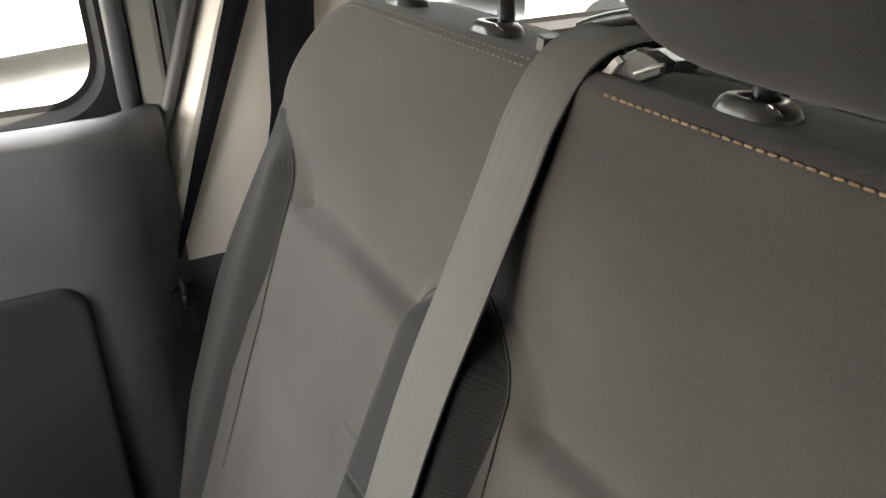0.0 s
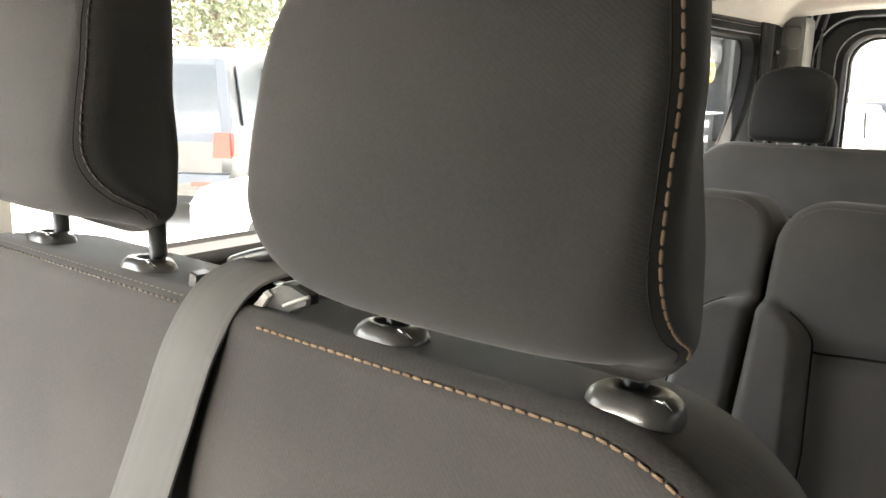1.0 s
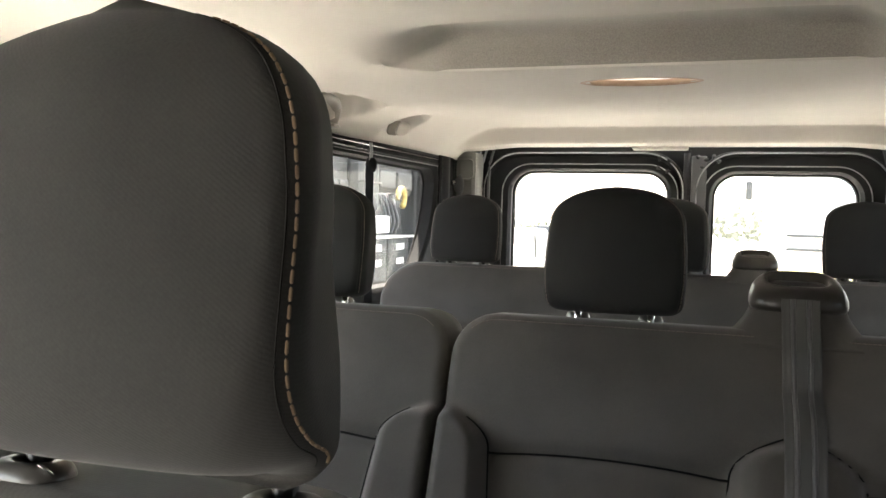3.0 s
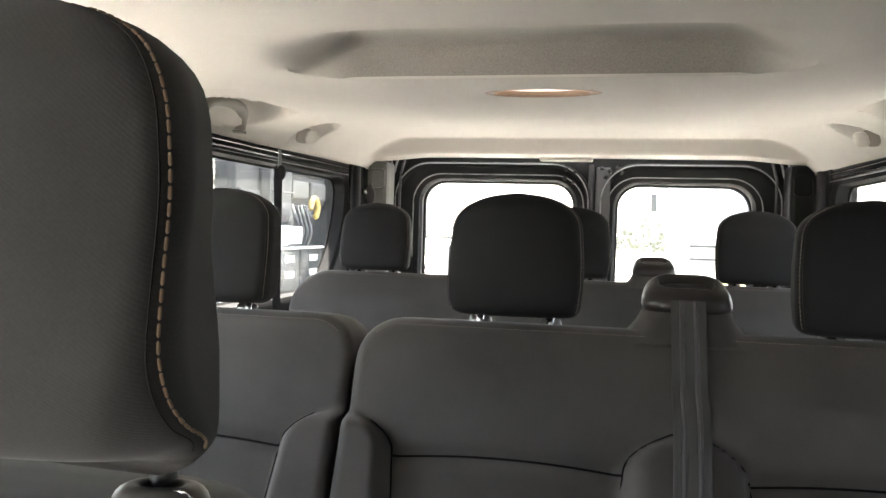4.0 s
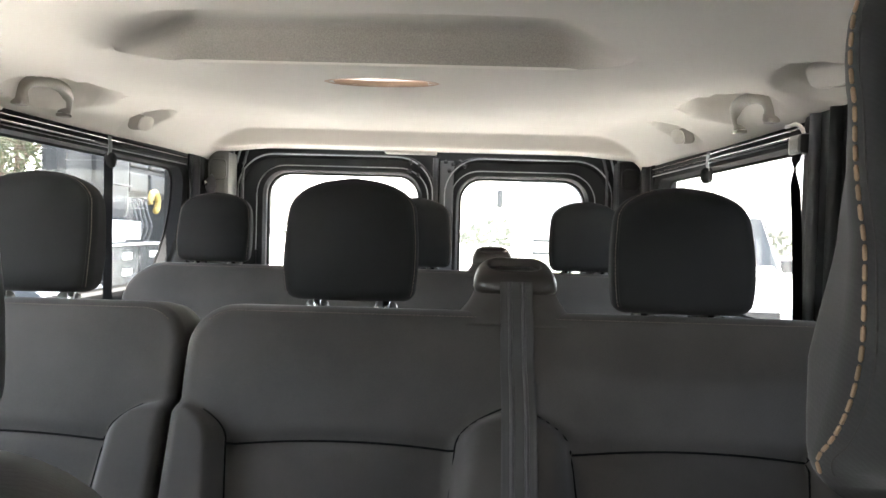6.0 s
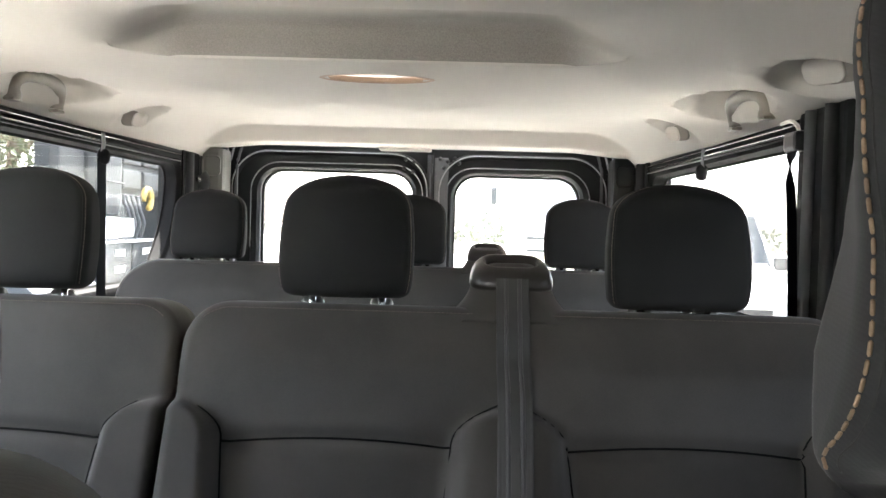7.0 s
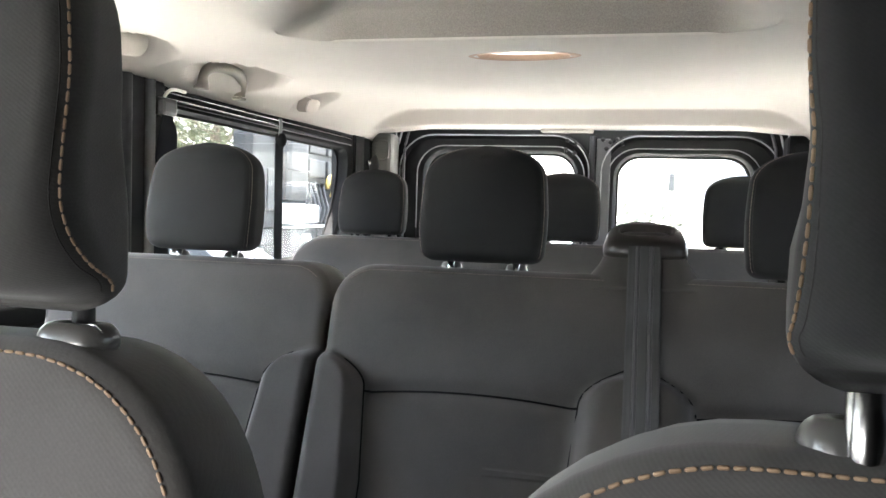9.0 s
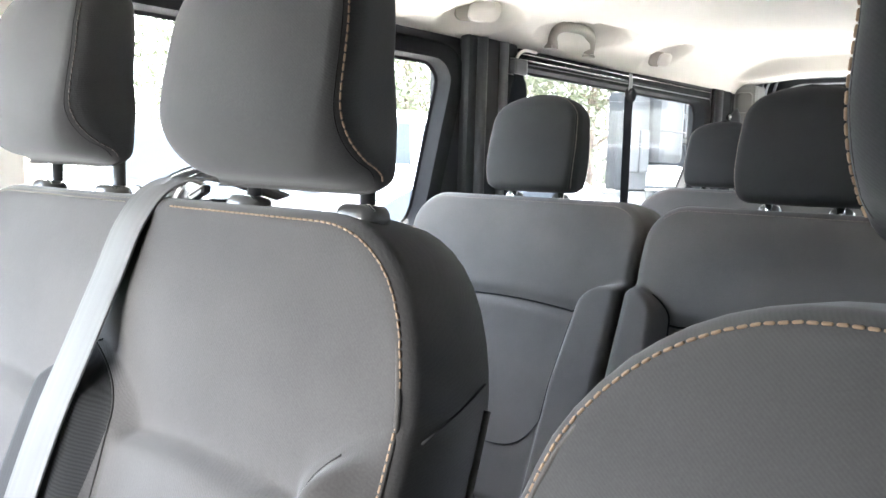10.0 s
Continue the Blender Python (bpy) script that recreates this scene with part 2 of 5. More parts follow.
PAINT = material("grey_body_paint", (0.13, 0.14, 0.145), 0.35, vary=0.1, bump=0.05, coat=0.3)
# pale seals, and the painted highlight on the door frames' edges
BEAD = material("pale_bead_and_highlight", (0.34, 0.345, 0.35), 0.5, vary=0.1, spec=0.2)
PALE_TRIM = material("pale_grey_trim", (0.33, 0.34, 0.315), 0.6, vary=0.06)
FLOOR = material("black_rubber_floor", (0.03, 0.03, 0.03), 0.7, bump=0.5, bump_scale=300)
OUTER = material("white_van_paint", (0.75, 0.76, 0.77), 0.3, vary=0.03, bump=0.02, coat=0.6)
GLASS = glass("window_glass", (0.88, 0.89, 0.88))
GLASS_SLIDE = glass("lightly_tinted_glass", (0.84, 0.85, 0.84))
GLASS_REAR = glass("rear_door_glass", (0.74, 0.75, 0.74))
GLASS_DARK = glass("tinted_privacy_glass", (0.58, 0.585, 0.58))
# unseen right sliding window: tint added to hold back its light
GLASS_SHADE = glass("light_cutting_glass", (0.26, 0.265, 0.265))
FRAME = material("matte_black_window_frame", (0.012, 0.012, 0.0125), 0.9, spec=0.1)
CATCH = material("pale_grey_catch", (0.36, 0.355, 0.34), 0.35, vary=0.06, bump=0.05)
QUARTER = material("grey_quarter_trim", (0.17, 0.168, 0.155), 0.6, vary=0.06)
# driver's head restraint: its shade is put into a darker cloth colour
CLOTH_DRIVER = woven("shaded_driver_cloth", (0.018, 0.0178, 0.0182), pitch=0.0014, strength=0.042)
CLOTH_DARK = woven("dark_charcoal_cloth", (0.043, 0.0412, 0.0395), pitch=0.0014, strength=0.075, twill=0.05)


# ---------------------------------------------------------------- shape helpers
def link(name, verts, faces, mat, parent=None, label="", smooth=True):
    me = bpy.data.meshes.new(name)
    me.from_pydata([tuple(v) for v in verts], [], faces)
    me.materials.append(mat)
    if smooth:
        me.polygons.foreach_set("use_smooth", [True] * len(me.polygons))
    me.update()
    ob = new(name, me)
    if parent is not None:
        ob.parent = parent
    if label:
        ob["label"] = label
    return ob


def part(name, bm, mat, parent=None, label="", smooth=False):
    bmesh.ops.recalc_face_normals(bm, faces=bm.faces)
    me = bpy.data.meshes.new(name)
    bm.to_mesh(me)
    bm.free()
    me.materials.append(mat)
    if smooth:
        me.polygons.foreach_set("use_smooth", [True] * len(me.polygons))
    ob = new(name, me)
    if parent is not None:
        ob.parent = parent
    if label:
        ob["label"] = label
    return ob


def thing(name, label, category, group="", kind=""):
    return tagged(new(name), label, category, group, kind)


def box(bm, lo, hi, bevel=0.0, turn=None):
    """A box between two corners, with its edges rounded, optionally turned about its middle."""
    c = [(a + b) / 2 for a, b in zip(lo, hi)]
    s = [abs(b - a) for a, b in zip(lo, hi)]
    m = Matrix.Translation(c) @ (turn or Matrix.Identity(4)) @ Matrix.Diagonal((*s, 1))
    made = bmesh.ops.create_cube(bm, size=1, matrix=m)["verts"]
    if bevel:
        edges = list({e for v in made for e in v.link_edges})
        bmesh.ops.bevel(bm, geom=edges, offset=bevel, segments=2, affect="EDGES", profile=0.6)
    return bm


def boxed(name, lo, hi, mat, parent=None, bevel=0.0, label="", turn=None):
    return part(name, box(bmesh.new(), lo, hi, bevel, turn), mat, parent, label)


def tube_data(points, radius, sides=8, flat=1.0):
    """Vertices and faces of a round bar along points."""
    verts, faces = [], []
    n = len(points)
    pts = [Vector(p) for p in points]
    ref = Vector((0, 0, 1))
    for i, p in enumerate(pts):
        d = (pts[min(i + 1, n - 1)] - pts[max(i - 1, 0)]).normalized()
        a = d.cross(ref)
        if a.length < 0.05:
            a = d.cross(Vector((1, 0, 0)))
        a.normalize()
        b = d.cross(a).normalized()
        r = radius[i] if isinstance(radius, (list, tuple)) else radius
        for k in range(sides):
            t = 2 * math.pi * k / sides
            verts.append(p + a * (r * math.cos(t)) + b * (r * flat * math.sin(t)))
    for i in range(n - 1):
        for k in range(sides):
            k2 = (k + 1) % sides
            faces.append((i * sides + k, i * sides + k2, (i + 1) * sides + k2, (i + 1) * sides + k))
    faces.append(tuple(range(sides))[::-1])
    faces.append(tuple(range((n - 1) * sides, n * sides)))
    return verts, faces


def tube(name, points, radius, mat, parent=None, label="", sides=8, flat=1.0):
    v, f = tube_data(points, radius, sides, flat)
    return link(name, v, f, mat, parent, label)


def dashes(name, path, mat, parent=None, label="", pitch=0.0056, fill=0.72, r=0.0011):
    """Separate stitches laid along a path."""
    pts = [Vector(p) for p in path]
    cum = [0.0]
    for a, b in zip(pts, pts[1:]):
        cum.append(cum[-1] + (b - a).length)

    def at(s):
        i = max(0, min(len(pts) - 2, int(np.searchsorted(cum, s)) - 1))
        span = cum[i + 1] - cum[i] or 1
        return pts[i].lerp(pts[i + 1], min(1, max(0, (s - cum[i]) / span)))

    verts, faces = [], []
    s = 0.0
    while s + pitch < cum[-1]:
        e = pitch * fill
        seg = [at(s), at(s + e * 0.15), at(s + e * 0.85), at(s + e)]
        v, f = tube_data(seg, [r * 0.5, r, r, r * 0.5], 6)
        faces += [tuple(i + len(verts) for i in q) for q in f]
        verts += v
        s += pitch
    return link(name, verts, faces, mat, parent, label)


def rrect(x0, x1, z0, z1, r, n=8, m=24):
    """Points of a rounded rectangle: right side upwards, top, left side, bottom."""
    out = []
    r = max(1e-4, min(r, (x1 - x0) / 2 - 1e-4, (z1 - z0) / 2 - 1e-4))

    def line(a, b):
        for i in range(m):
            t = i / m
            out.append((a[0] + (b[0] - a[0]) * t, a[1] + (b[1] - a[1]) * t))

    def arc(cx, cz, a0):
        for i in range(n):
            a = radians(a0 + 90 * i / n)
            out.append((cx + r * math.cos(a), cz + r * math.sin(a)))

    line((x1, z0 + r), (x1, z1 - r))
    arc(x1 - r, z1 - r, 0)
    line((x1 - r, z1), (x0 + r, z1))
    arc(x0 + r, z1 - r, 90)
    line((x0, z1 - r), (x0, z0 + r))
    arc(x0 + r, z0 + r, 180)
    line((x0 + r, z0), (x1 - r, z0))
    arc(x1 - r, z0 + r, 270)
    return out


def rings_to_mesh(rings, cap_first=True, cap_last=True):
    verts, faces = [], []
    n = len(rings[0])
    for r in rings:
        verts += r
    for i in range(len(rings) - 1):
        for k in range(n):
            k2 = (k + 1) % n
            faces.append((i * n + k, i * n + k2, (i + 1) * n + k2, (i + 1) * n + k))
    for on, i in ((cap_first, 0), (cap_last, len(rings) - 1)):
        if on:
            c = sum((Vector(v) for v in rings[i]), Vector()) / n
            verts.append(c)
            for k in range(n):
                q = (i * n + k, i * n + (k + 1) % n, len(verts) - 1)
                faces.append(q if i else q[::-1])
    return verts, faces


def smooth01(t):
    t = max(0.0, min(1.0, t))
    return t * t * (3 - 2 * t)


def ribbon(name, points, width, mat, parent=None, label="", across=(1, 0, 0), thick=0.0014, widths=None, arch=0.0012):
    """A strap along points with a slightly arched face and ribbed edges; across is its width's direction."""
    verts, faces = [], []
    pts = [Vector(p) for p in points]
    us = (-1, -0.93, -0.84, -0.74, -0.6, -0.46, -0.32, -0.2, 0, 0.2, 0.32, 0.46, 0.6, 0.74, 0.84, 0.93, 1)
    up = (0, 0.6, 0.2, 0.45, 0.75, 0.5, 0.85, 0.95, 1, 0.95, 0.85, 0.5, 0.75, 0.45, 0.2, 0.6, 0)
    k_ = len(us)
    for i, p in enumerate(pts):
        d = (pts[min(i + 1, len(pts) - 1)] - pts[max(i - 1, 0)]).normalized()
        a = Vector(across[i] if isinstance(across[0], (tuple, list, Vector)) else across).normalized()
        a = (a - d * a.dot(d)).normalized()
        nrm = d.cross(a).normalized()
        w = (widths[i] if widths else width) / 2
        for u, h in zip(us, up):
            verts.append(p + a * (u * w) + nrm * (thick / 2 + h * arch))
        for u in us[::-1]:
            verts.append(p + a * (u * w) - nrm * (thick / 2))
    n = 2 * k_
    for i in range(len(pts) - 1):
        for k in range(n):
            k2 = (k + 1) % n
            faces.append((i * n + k, i * n + k2, i * n + n + k2, i * n + n + k))
    faces += [tuple(range(n))[::-1], tuple(range(len(pts) * n - n, len(pts) * n))]
    ob = link(name, verts, faces, mat, parent, label)
    ob.data.set_sharp_from_angle(angle=radians(50))
    return ob


def spline(points, steps=8):
    """A smooth path through points."""
    p = [Vector(q) for q in points]
    p = [p[0] * 2 - p[1]] + p + [p[-1] * 2 - p[-2]]
    out = []
    for i in range(1, len(p) - 2):
        for k in range(steps):
            t = k / steps
            a, b, c, d = p[i - 1], p[i], p[i + 1], p[i + 2]
            out.append(0.5 * ((2 * b) + (c - a) * t + (2 * a - 5 * b + 4 * c - d) * t * t + (3 * b - a - 3 * c + d) * t ** 3))
    return out + [p[-2]]


# ---------------------------------------------------------------- the van's shell
XW = 0.84          # inner face of the side walls
Y_REAR = 3.21      # inner face of the rear doors
GROUND = -0.55


shade_recess(CEILING_FABRIC)


def ceiling_z(x, y):
    s = abs(x)
    mid = 1.351 + 0.079 * smooth01((y - 1.45) / 1.4)
    edge = 1.302 + 0.016 * smooth01((y - 1.5) / 1.3)
    z = mid - (mid - edge) * (max(0.0, s - 0.62) / 0.22) ** 2
    # the rear edge rolls down to a flange over the doors
    low = 1.374 - 0.02 * smooth01((s - 0.55) / 0.29)
    z -= max(0.0, z - low) * smooth01((y - 2.93) / 0.05)
    # a wide recess: soft at its front, with a steep rear wall over a sharp lip
    side = smooth01((0.45 - s) / (0.16 + 0.5 * min(0.3, max(0.0, LIP - 0.05 - y))))
    if 0.98 < y <= LIP + 0.02:
        wall = float(np.interp(LIP - y, (-0.012, -0.004, -0.001, 0.001, 0.006, 0.011, 0.018, 0.03, 0.05, 0.08, 0.12), (0, -0.05, -0.06, 0.0, 0.3, 0.56, 0.73, 0.86, 0.94, 0.98, 1)))
        z += 0.066 * side * smooth01((y - 0.98) / 0.25) * wall
    # dished surrounds of the grab handles and coat hooks
    for hy, w, sc, wx, deep in ((1.7, 0.205, 0.712, 0.083, 0.07), (2.25, 0.09, 0.755, 0.07, 0.046), (1.32, 0.12, 0.745, 0.08, 0.04)):
        u = ((y - hy) / w) ** 2 + ((s - sc) / wx) ** 2
        if u < 1:
            z += deep * (1 - u) ** 0.45
    return z


def pan_bend(x, y):
    """The recess's rear corners are rounded: its lip curls forwards at both ends."""
    u = min(1.0, max(0.0, (abs(x) - 0.315) / 0.105))
    return y - 0.06 * (1 - math.sqrt(1 - u * u)) * max(0.0, 1 - abs(y - LIP) / 0.13)


LAMP = (-0.008, 1.505, 0.1, 0.041)
ys = {round(-0.62 + 0.03 * i, 4) for i in range(130)} | {LIP - 0.045, LIP - 0.035, LIP - 0.02, LIP - 0.018, LIP - 0.0145, LIP - 0.011, LIP - 0.0085, LIP - 0.006, LIP - 0.003, LIP - 0.001, LIP, LIP + 0.001, LIP + 0.004, LIP + 0.012} | {round(1.445 + 0.0065 * i, 4) for i in range(21)}
ys = sorted(ys | {round(0.97 + 0.015 * i, 4) for i in range(22)} | {round(1.24 + 0.01 * i, 4) for i in range(66)} | {round(2.1 + 0.01 * i, 4) for i in range(20)} | {round(2.92 + 0.008 * i, 4) for i in range(10)} | {round(3.0 + 0.03 * i, 4) for i in range(4)})
ys = [y for y in ys if y <= 3.12] + [3.125]
xs = sorted({round(-0.84 + 0.02 * i, 4) for i in range(85)} | {round(q * (0.66 + 0.01 * i), 4) for i in range(18) for q in (-1, 1)} | {round(q * (0.32 + 0.007 * i), 4) for i in range(17) for q in (-1, 1)})
verts = [(x, pan_bend(x, y), ceiling_z(x, y)) for y in ys for x in xs]
verts += [(x, y, 1.47 - 0.085 * (abs(x) / 0.84) ** 4) for y in ys for x in xs]
faces = []
nx, ny = len(xs), len(ys)
off = nx * ny
for j in range(ny - 1):
    for i in range(nx - 1):
        cx, cy = (xs[i] + xs[i + 1]) / 2, (ys[j] + ys[j + 1]) / 2
        a = j * nx + i
        q = (a, a + 1, a + nx + 1, a + nx)
        if ((cx - LAMP[0]) / LAMP[2]) ** 2 + ((cy - LAMP[1]) / LAMP[3]) ** 2 > 1:
            faces.append(q[::-1])
        faces.append(tuple(k + off for k in q))
rim = [j * nx for j in range(ny)] + [(ny - 1) * nx + i for i in range(1, nx)] + [j * nx + nx - 1 for j in range(ny - 2, -1, -1)] + [i for i in range(nx - 2, 0, -1)]
for a, b in zip(rim, rim[1:] + rim[:1]):
    faces.append((a, b, b + off, a + off))
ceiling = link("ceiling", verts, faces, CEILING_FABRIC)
tagged(ceiling, "pale beige moulded fabric headliner with a pressed recess", "ceiling", kind="structure")
ceiling.data.set_sharp_from_angle(angle=radians(50))

# outer roof skin
vr, fr_ = [], []
for y in (-0.66, 3.27):
    for i in range(21):
        x = -0.9 + 0.09 * i
        vr.append((x, y, 1.5 - 0.13 * (abs(x) / 0.9) ** 4))
for y in (-0.66, 3.27):
    for i in range(21):
        x = -0.9 + 0.09 * i
        vr.append((x, y, 1.485 - 0.13 * (abs(x) / 0.9) ** 4))
for i in range(20):
    fr_ += [(i, i + 1, i + 22, i + 21), (i + 42, i + 63, i + 64, i + 43), (i, i + 42, i + 43, i + 1), (i + 21, i + 22, i + 64, i + 63)]
fr_ += [(0, 21, 63, 42), (20, 62, 83, 41)]
roof = link("roof", vr, fr_, OUTER)
tagged(roof, "white painted outer roof of the van", "roof", kind="structure")

floor = boxed("floor", (-0.9, -1.3, -0.06), (0.9, 3.24, 0), FLOOR)
tagged(floor, "black ribbed rubber floor of the van", "floor", kind="structure")


def side_wall(sign, name, label, openings):
    """A wall of the van's side with its window openings cut through."""
    cuts_y = sorted({-1.3, 3.24} | {v for o in openings for v in o[:2]})
    cuts_z = sorted({0.0, 1.36} | {v for o in openings for v in o[2:]})
    bm = bmesh.new()
    x0, x1 = sorted((sign * XW, sign * (XW + 0.06)))
    for ya, yb in zip(cuts_y, cuts_y[1:]):
        for za, zb in zip(cuts_z, cuts_z[1:]):
            cy, cz = (ya + yb) / 2, (za + zb) / 2
            if not any(o[0] < cy < o[1] and o[2] < cz < o[3] for o in openings):
                box(bm, (x0, ya, za), (x1, yb, zb))
    bmesh.ops.remove_doubles(bm, verts=bm.verts, dist=1e-5)
    return tagged(part(name, bm, TRIM_BLACK), label, "wall", kind="structure")


WIN = {"door": (-0.78, 0.075, 0.838, 1.26), "slide": (0.37, 1.312, 0.865, 1.25), "rear": (1.555, 2.78, 0.865, 1.265)}
side_wall(-1, "wall_east", "dark trimmed side wall of the van with windows", list(WIN.values()))
side_wall(1, "wall_west", "dark trimmed side wall of the van behind the driver", [WIN["slide"], WIN["rear"]])


def frame_loops(name, rects, mat, parent, axis, label="", lean=None):
    """A frame lofted through rounded rectangles (a0, a1, z0, z1, radius, depth) lying across axis."""
    rings = []
    for a0, a1, z0, z1, r, d in rects:
        ring = []
        for a, z in rrect(a0, a1, z0, z1, r, 8, 6):
            if lean:
                drop = max(0.0, lean[3] - 0.04 - z)
                a -= (lean[2] * drop + (1.7 * drop * drop if lean[2] < 0.2 else 0.0)) * (a - lean[0]) / (lean[1] - lean[0])
            ring.append((a, d, z) if axis == "y" else (d, a, z))
        rings.append(ring)
    v, f = rings_to_mesh(rings, False, False)
    ob = link(name, v, f, mat, parent, label)
    ob.data.set_sharp_from_angle(angle=radians(40))
    return ob


def pane(name, a0, a1, z0, z1, r, d, axis, parent, mat, thick=0.004):
    ring = rrect(a0, a1, z0, z1, r, 6, 2)
    rings = [[((a, d + k, z) if axis == "y" else (d + k, a, z)) for a, z in ring] for k in (0, thick)]
    v, f = rings_to_mesh(rings, True, True)
    ob = link(name, v, f, mat, parent, smooth=False)
    ob.visible_shadow = False
    return ob


n_win = 0
for sign in (-1, 1):
    for key, (a0, a1, z0, z1) in WIN.items():
        if sign > 0 and key == "door":
            continue
        n_win += 1
        w = thing(f"window_{n_win}", "fixed side window with tinted glass in a black surround", "window", kind="structure")
        x = sign * XW
        frame_loops("window_frame", [(a0 - 0.04, a1 + 0.04, z0 - 0.05, z1 + 0.035, 0.075, x - sign * 0.001), (a0 - 0.036, a1 + 0.036, z0 - 0.045, z1 + 0.03, 0.075, x - sign * 0.012),
                                     (a0 - 0.014, a1 + 0.014, z0 - 0.02, z1 + 0.02, 0.065, x - sign * 0.014), (a0 + 0.002, a1 - 0.002, z0 + 0.002, z1 - 0.002, 0.06, x - sign * 0.006),
                                     (a0 + 0.006, a1 - 0.006, z0 + 0.006, z1 - 0.006, 0.055, x + sign * 0.03), (a0 + 0.012, a1 - 0.012, z0 + 0.012, z1 - 0.012, 0.05, x + sign * 0.033),
                                     (a0 + 0.012, a1 - 0.012, z0 + 0.012, z1 - 0.012, 0.05, x + sign * 0.0355)], FRAME, w, "x", "", (a0, a1, {"door": 0.0, "slide": 0.28, "rear": 0.0}[key], z1) if key != "door" else None)
        if key != "door":
            swept = rrect(a0 - 0.03, a1 + 0.03, z0 - 0.035, z1 + 0.025, 0.075, 8, 6)
            outer = rrect(a0 - 0.036, a1 + 0.036, z0 - 0.046, z1 + 0.031, 0.02, 8, 6)
            rings = [[(x - sign * 0.002, p, z) for p, z in outer], [(x - sign * 0.008, p, z) for p, z in outer], []]
            for p, z in swept:
                drop = max(0.0, z1 - 0.04 - z)
                p -= (1.7 * drop * drop if key == "rear" else 0.28 * drop) * (p - a0) / (a1 - a0)
                rings[2].append((x - sign * 0.009, p, z))
            v, f = rings_to_mesh(rings, False, False)
            link("window_flange", v, f, TRIM_BLACK, w, "dark grey moulded flange", smooth=False)
        pane("pane", a0 + 0.004, a1 - 0.004, z0 + 0.004, z1 - 0.004, 0.05, x + sign * 0.04, "x", w, {"door": GLASS, "slide": GLASS_SLIDE if sign < 0 else GLASS_SHADE, "rear": GLASS_DARK}[key])

# rear doors
rear = bmesh.new()
for lo, hi in (((-0.9, 3.21, 0), (-0.78, 3.27, 1.4)), ((0.78, 3.21, 0), (0.9, 3.27, 1.4)), ((-0.78, 3.21, 1.381), (0.78, 3.27, 1.42)),
               ((-0.78, 3.21, 0), (0.78, 3.27, 0.06))):
    box(rear, lo, hi)
tagged(part("wall_north", rear, PAINT), "grey painted steel rear door surround", "wall", kind="structure")


def rear_door(name, x0, x1, w0, w1, wz0, wz1, label):
    leaf = d = thing(name, label, "door", kind="structure")
    y = Y_REAR
    bm = bmesh.new()
    for lo, hi in (((x0, y + 0.004, 0.062), (x1, y + 0.055, wz0 - 0.02)), ((x0, y + 0.004, wz1 + 0.02), (x1, y + 0.055, 1.38)),
                   ((x0, y + 0.004, wz0 - 0.02), (w0 - 0.02, y + 0.055, wz1 + 0.02)), ((w1 + 0.02, y + 0.004, wz0 - 0.02), (x1, y + 0.055, wz1 + 0.02))):
        box(bm, lo, hi)
    part("door_panel", bm, TRIM_BLACK, d)
    # stamped surround: a raised outer flange, a dished channel, the rubber lip
    frame_loops("door_frame", [(x0 + 0.012, x1 - 0.012, wz0 - 0.12, 1.364, 0.15, y + 0.002), (x0 + 0.016, x1 - 0.016, wz0 - 0.115, 1.36, 0.15, y - 0.022),
                               (x0 + 0.03, x1 - 0.03, wz0 - 0.10, 1.35, 0.14, y - 0.026), (x0 + 0.038, x1 - 0.038, wz0 - 0.09, 1.343, 0.135, y - 0.008),
                               (w0 - 0.04, w1 + 0.04, wz0 - 0.045, wz1 + 0.03, 0.12, y - 0.003), (w0 - 0.034, w1 + 0.034, wz0 - 0.04, wz1 + 0.025, 0.115, y - 0.018),
                               (w0 - 0.012, w1 + 0.012, wz0 - 0.012, wz1 + 0.01, 0.1, y - 0.02), (w0, w1, wz0, wz1, 0.09, y - 0.006), (w0, w1, wz0, wz1, 0.09, y + 0.045)], TRIM_BLACK, d, "y")
    # folded steel edges; the highlight along them is put into a pale colour
    for a0, a1, z1, r, dep, rad in ((x0 + 0.024, x1 - 0.024, 1.355, 0.145, y - 0.028, 0.003), (w0 - 0.036, w1 + 0.036, wz1 + 0.027, 0.117, y - 0.02, 0.0024)):
        loop = [(a, dep, z) for a, z in rrect(a0, a1, wz0 - 0.1, z1, r, 10, 14) if z > 0.95]
        loop.sort(key=lambda q: math.atan2(q[2] - 0.95, q[0] - (a0 + a1) / 2))
        loop = [q for i, q in enumerate(loop) if i == 0 or math.dist(q, loop[i - 1]) > 0.002]
        tube("edge_bead", loop, rad, BEAD, leaf, "", 6)
    frame_loops("window_seal", [(w0 - 0.006, w1 + 0.006, wz0 - 0.006, wz1 + 0.006, 0.095, y + 0.02), (w0 + 0.006, w1 - 0.006, wz0 + 0.006, wz1 - 0.006, 0.085, y + 0.018),
                                (w0 + 0.008, w1 - 0.008, wz0 + 0.008, wz1 - 0.008, 0.085, y + 0.04)], FRAME, d, "y")
    pane("pane", w0 + 0.001, w1 - 0.001, wz0 + 0.001, wz1 - 0.001, 0.085, y + 0.03, "y", d, GLASS_REAR)
    return d


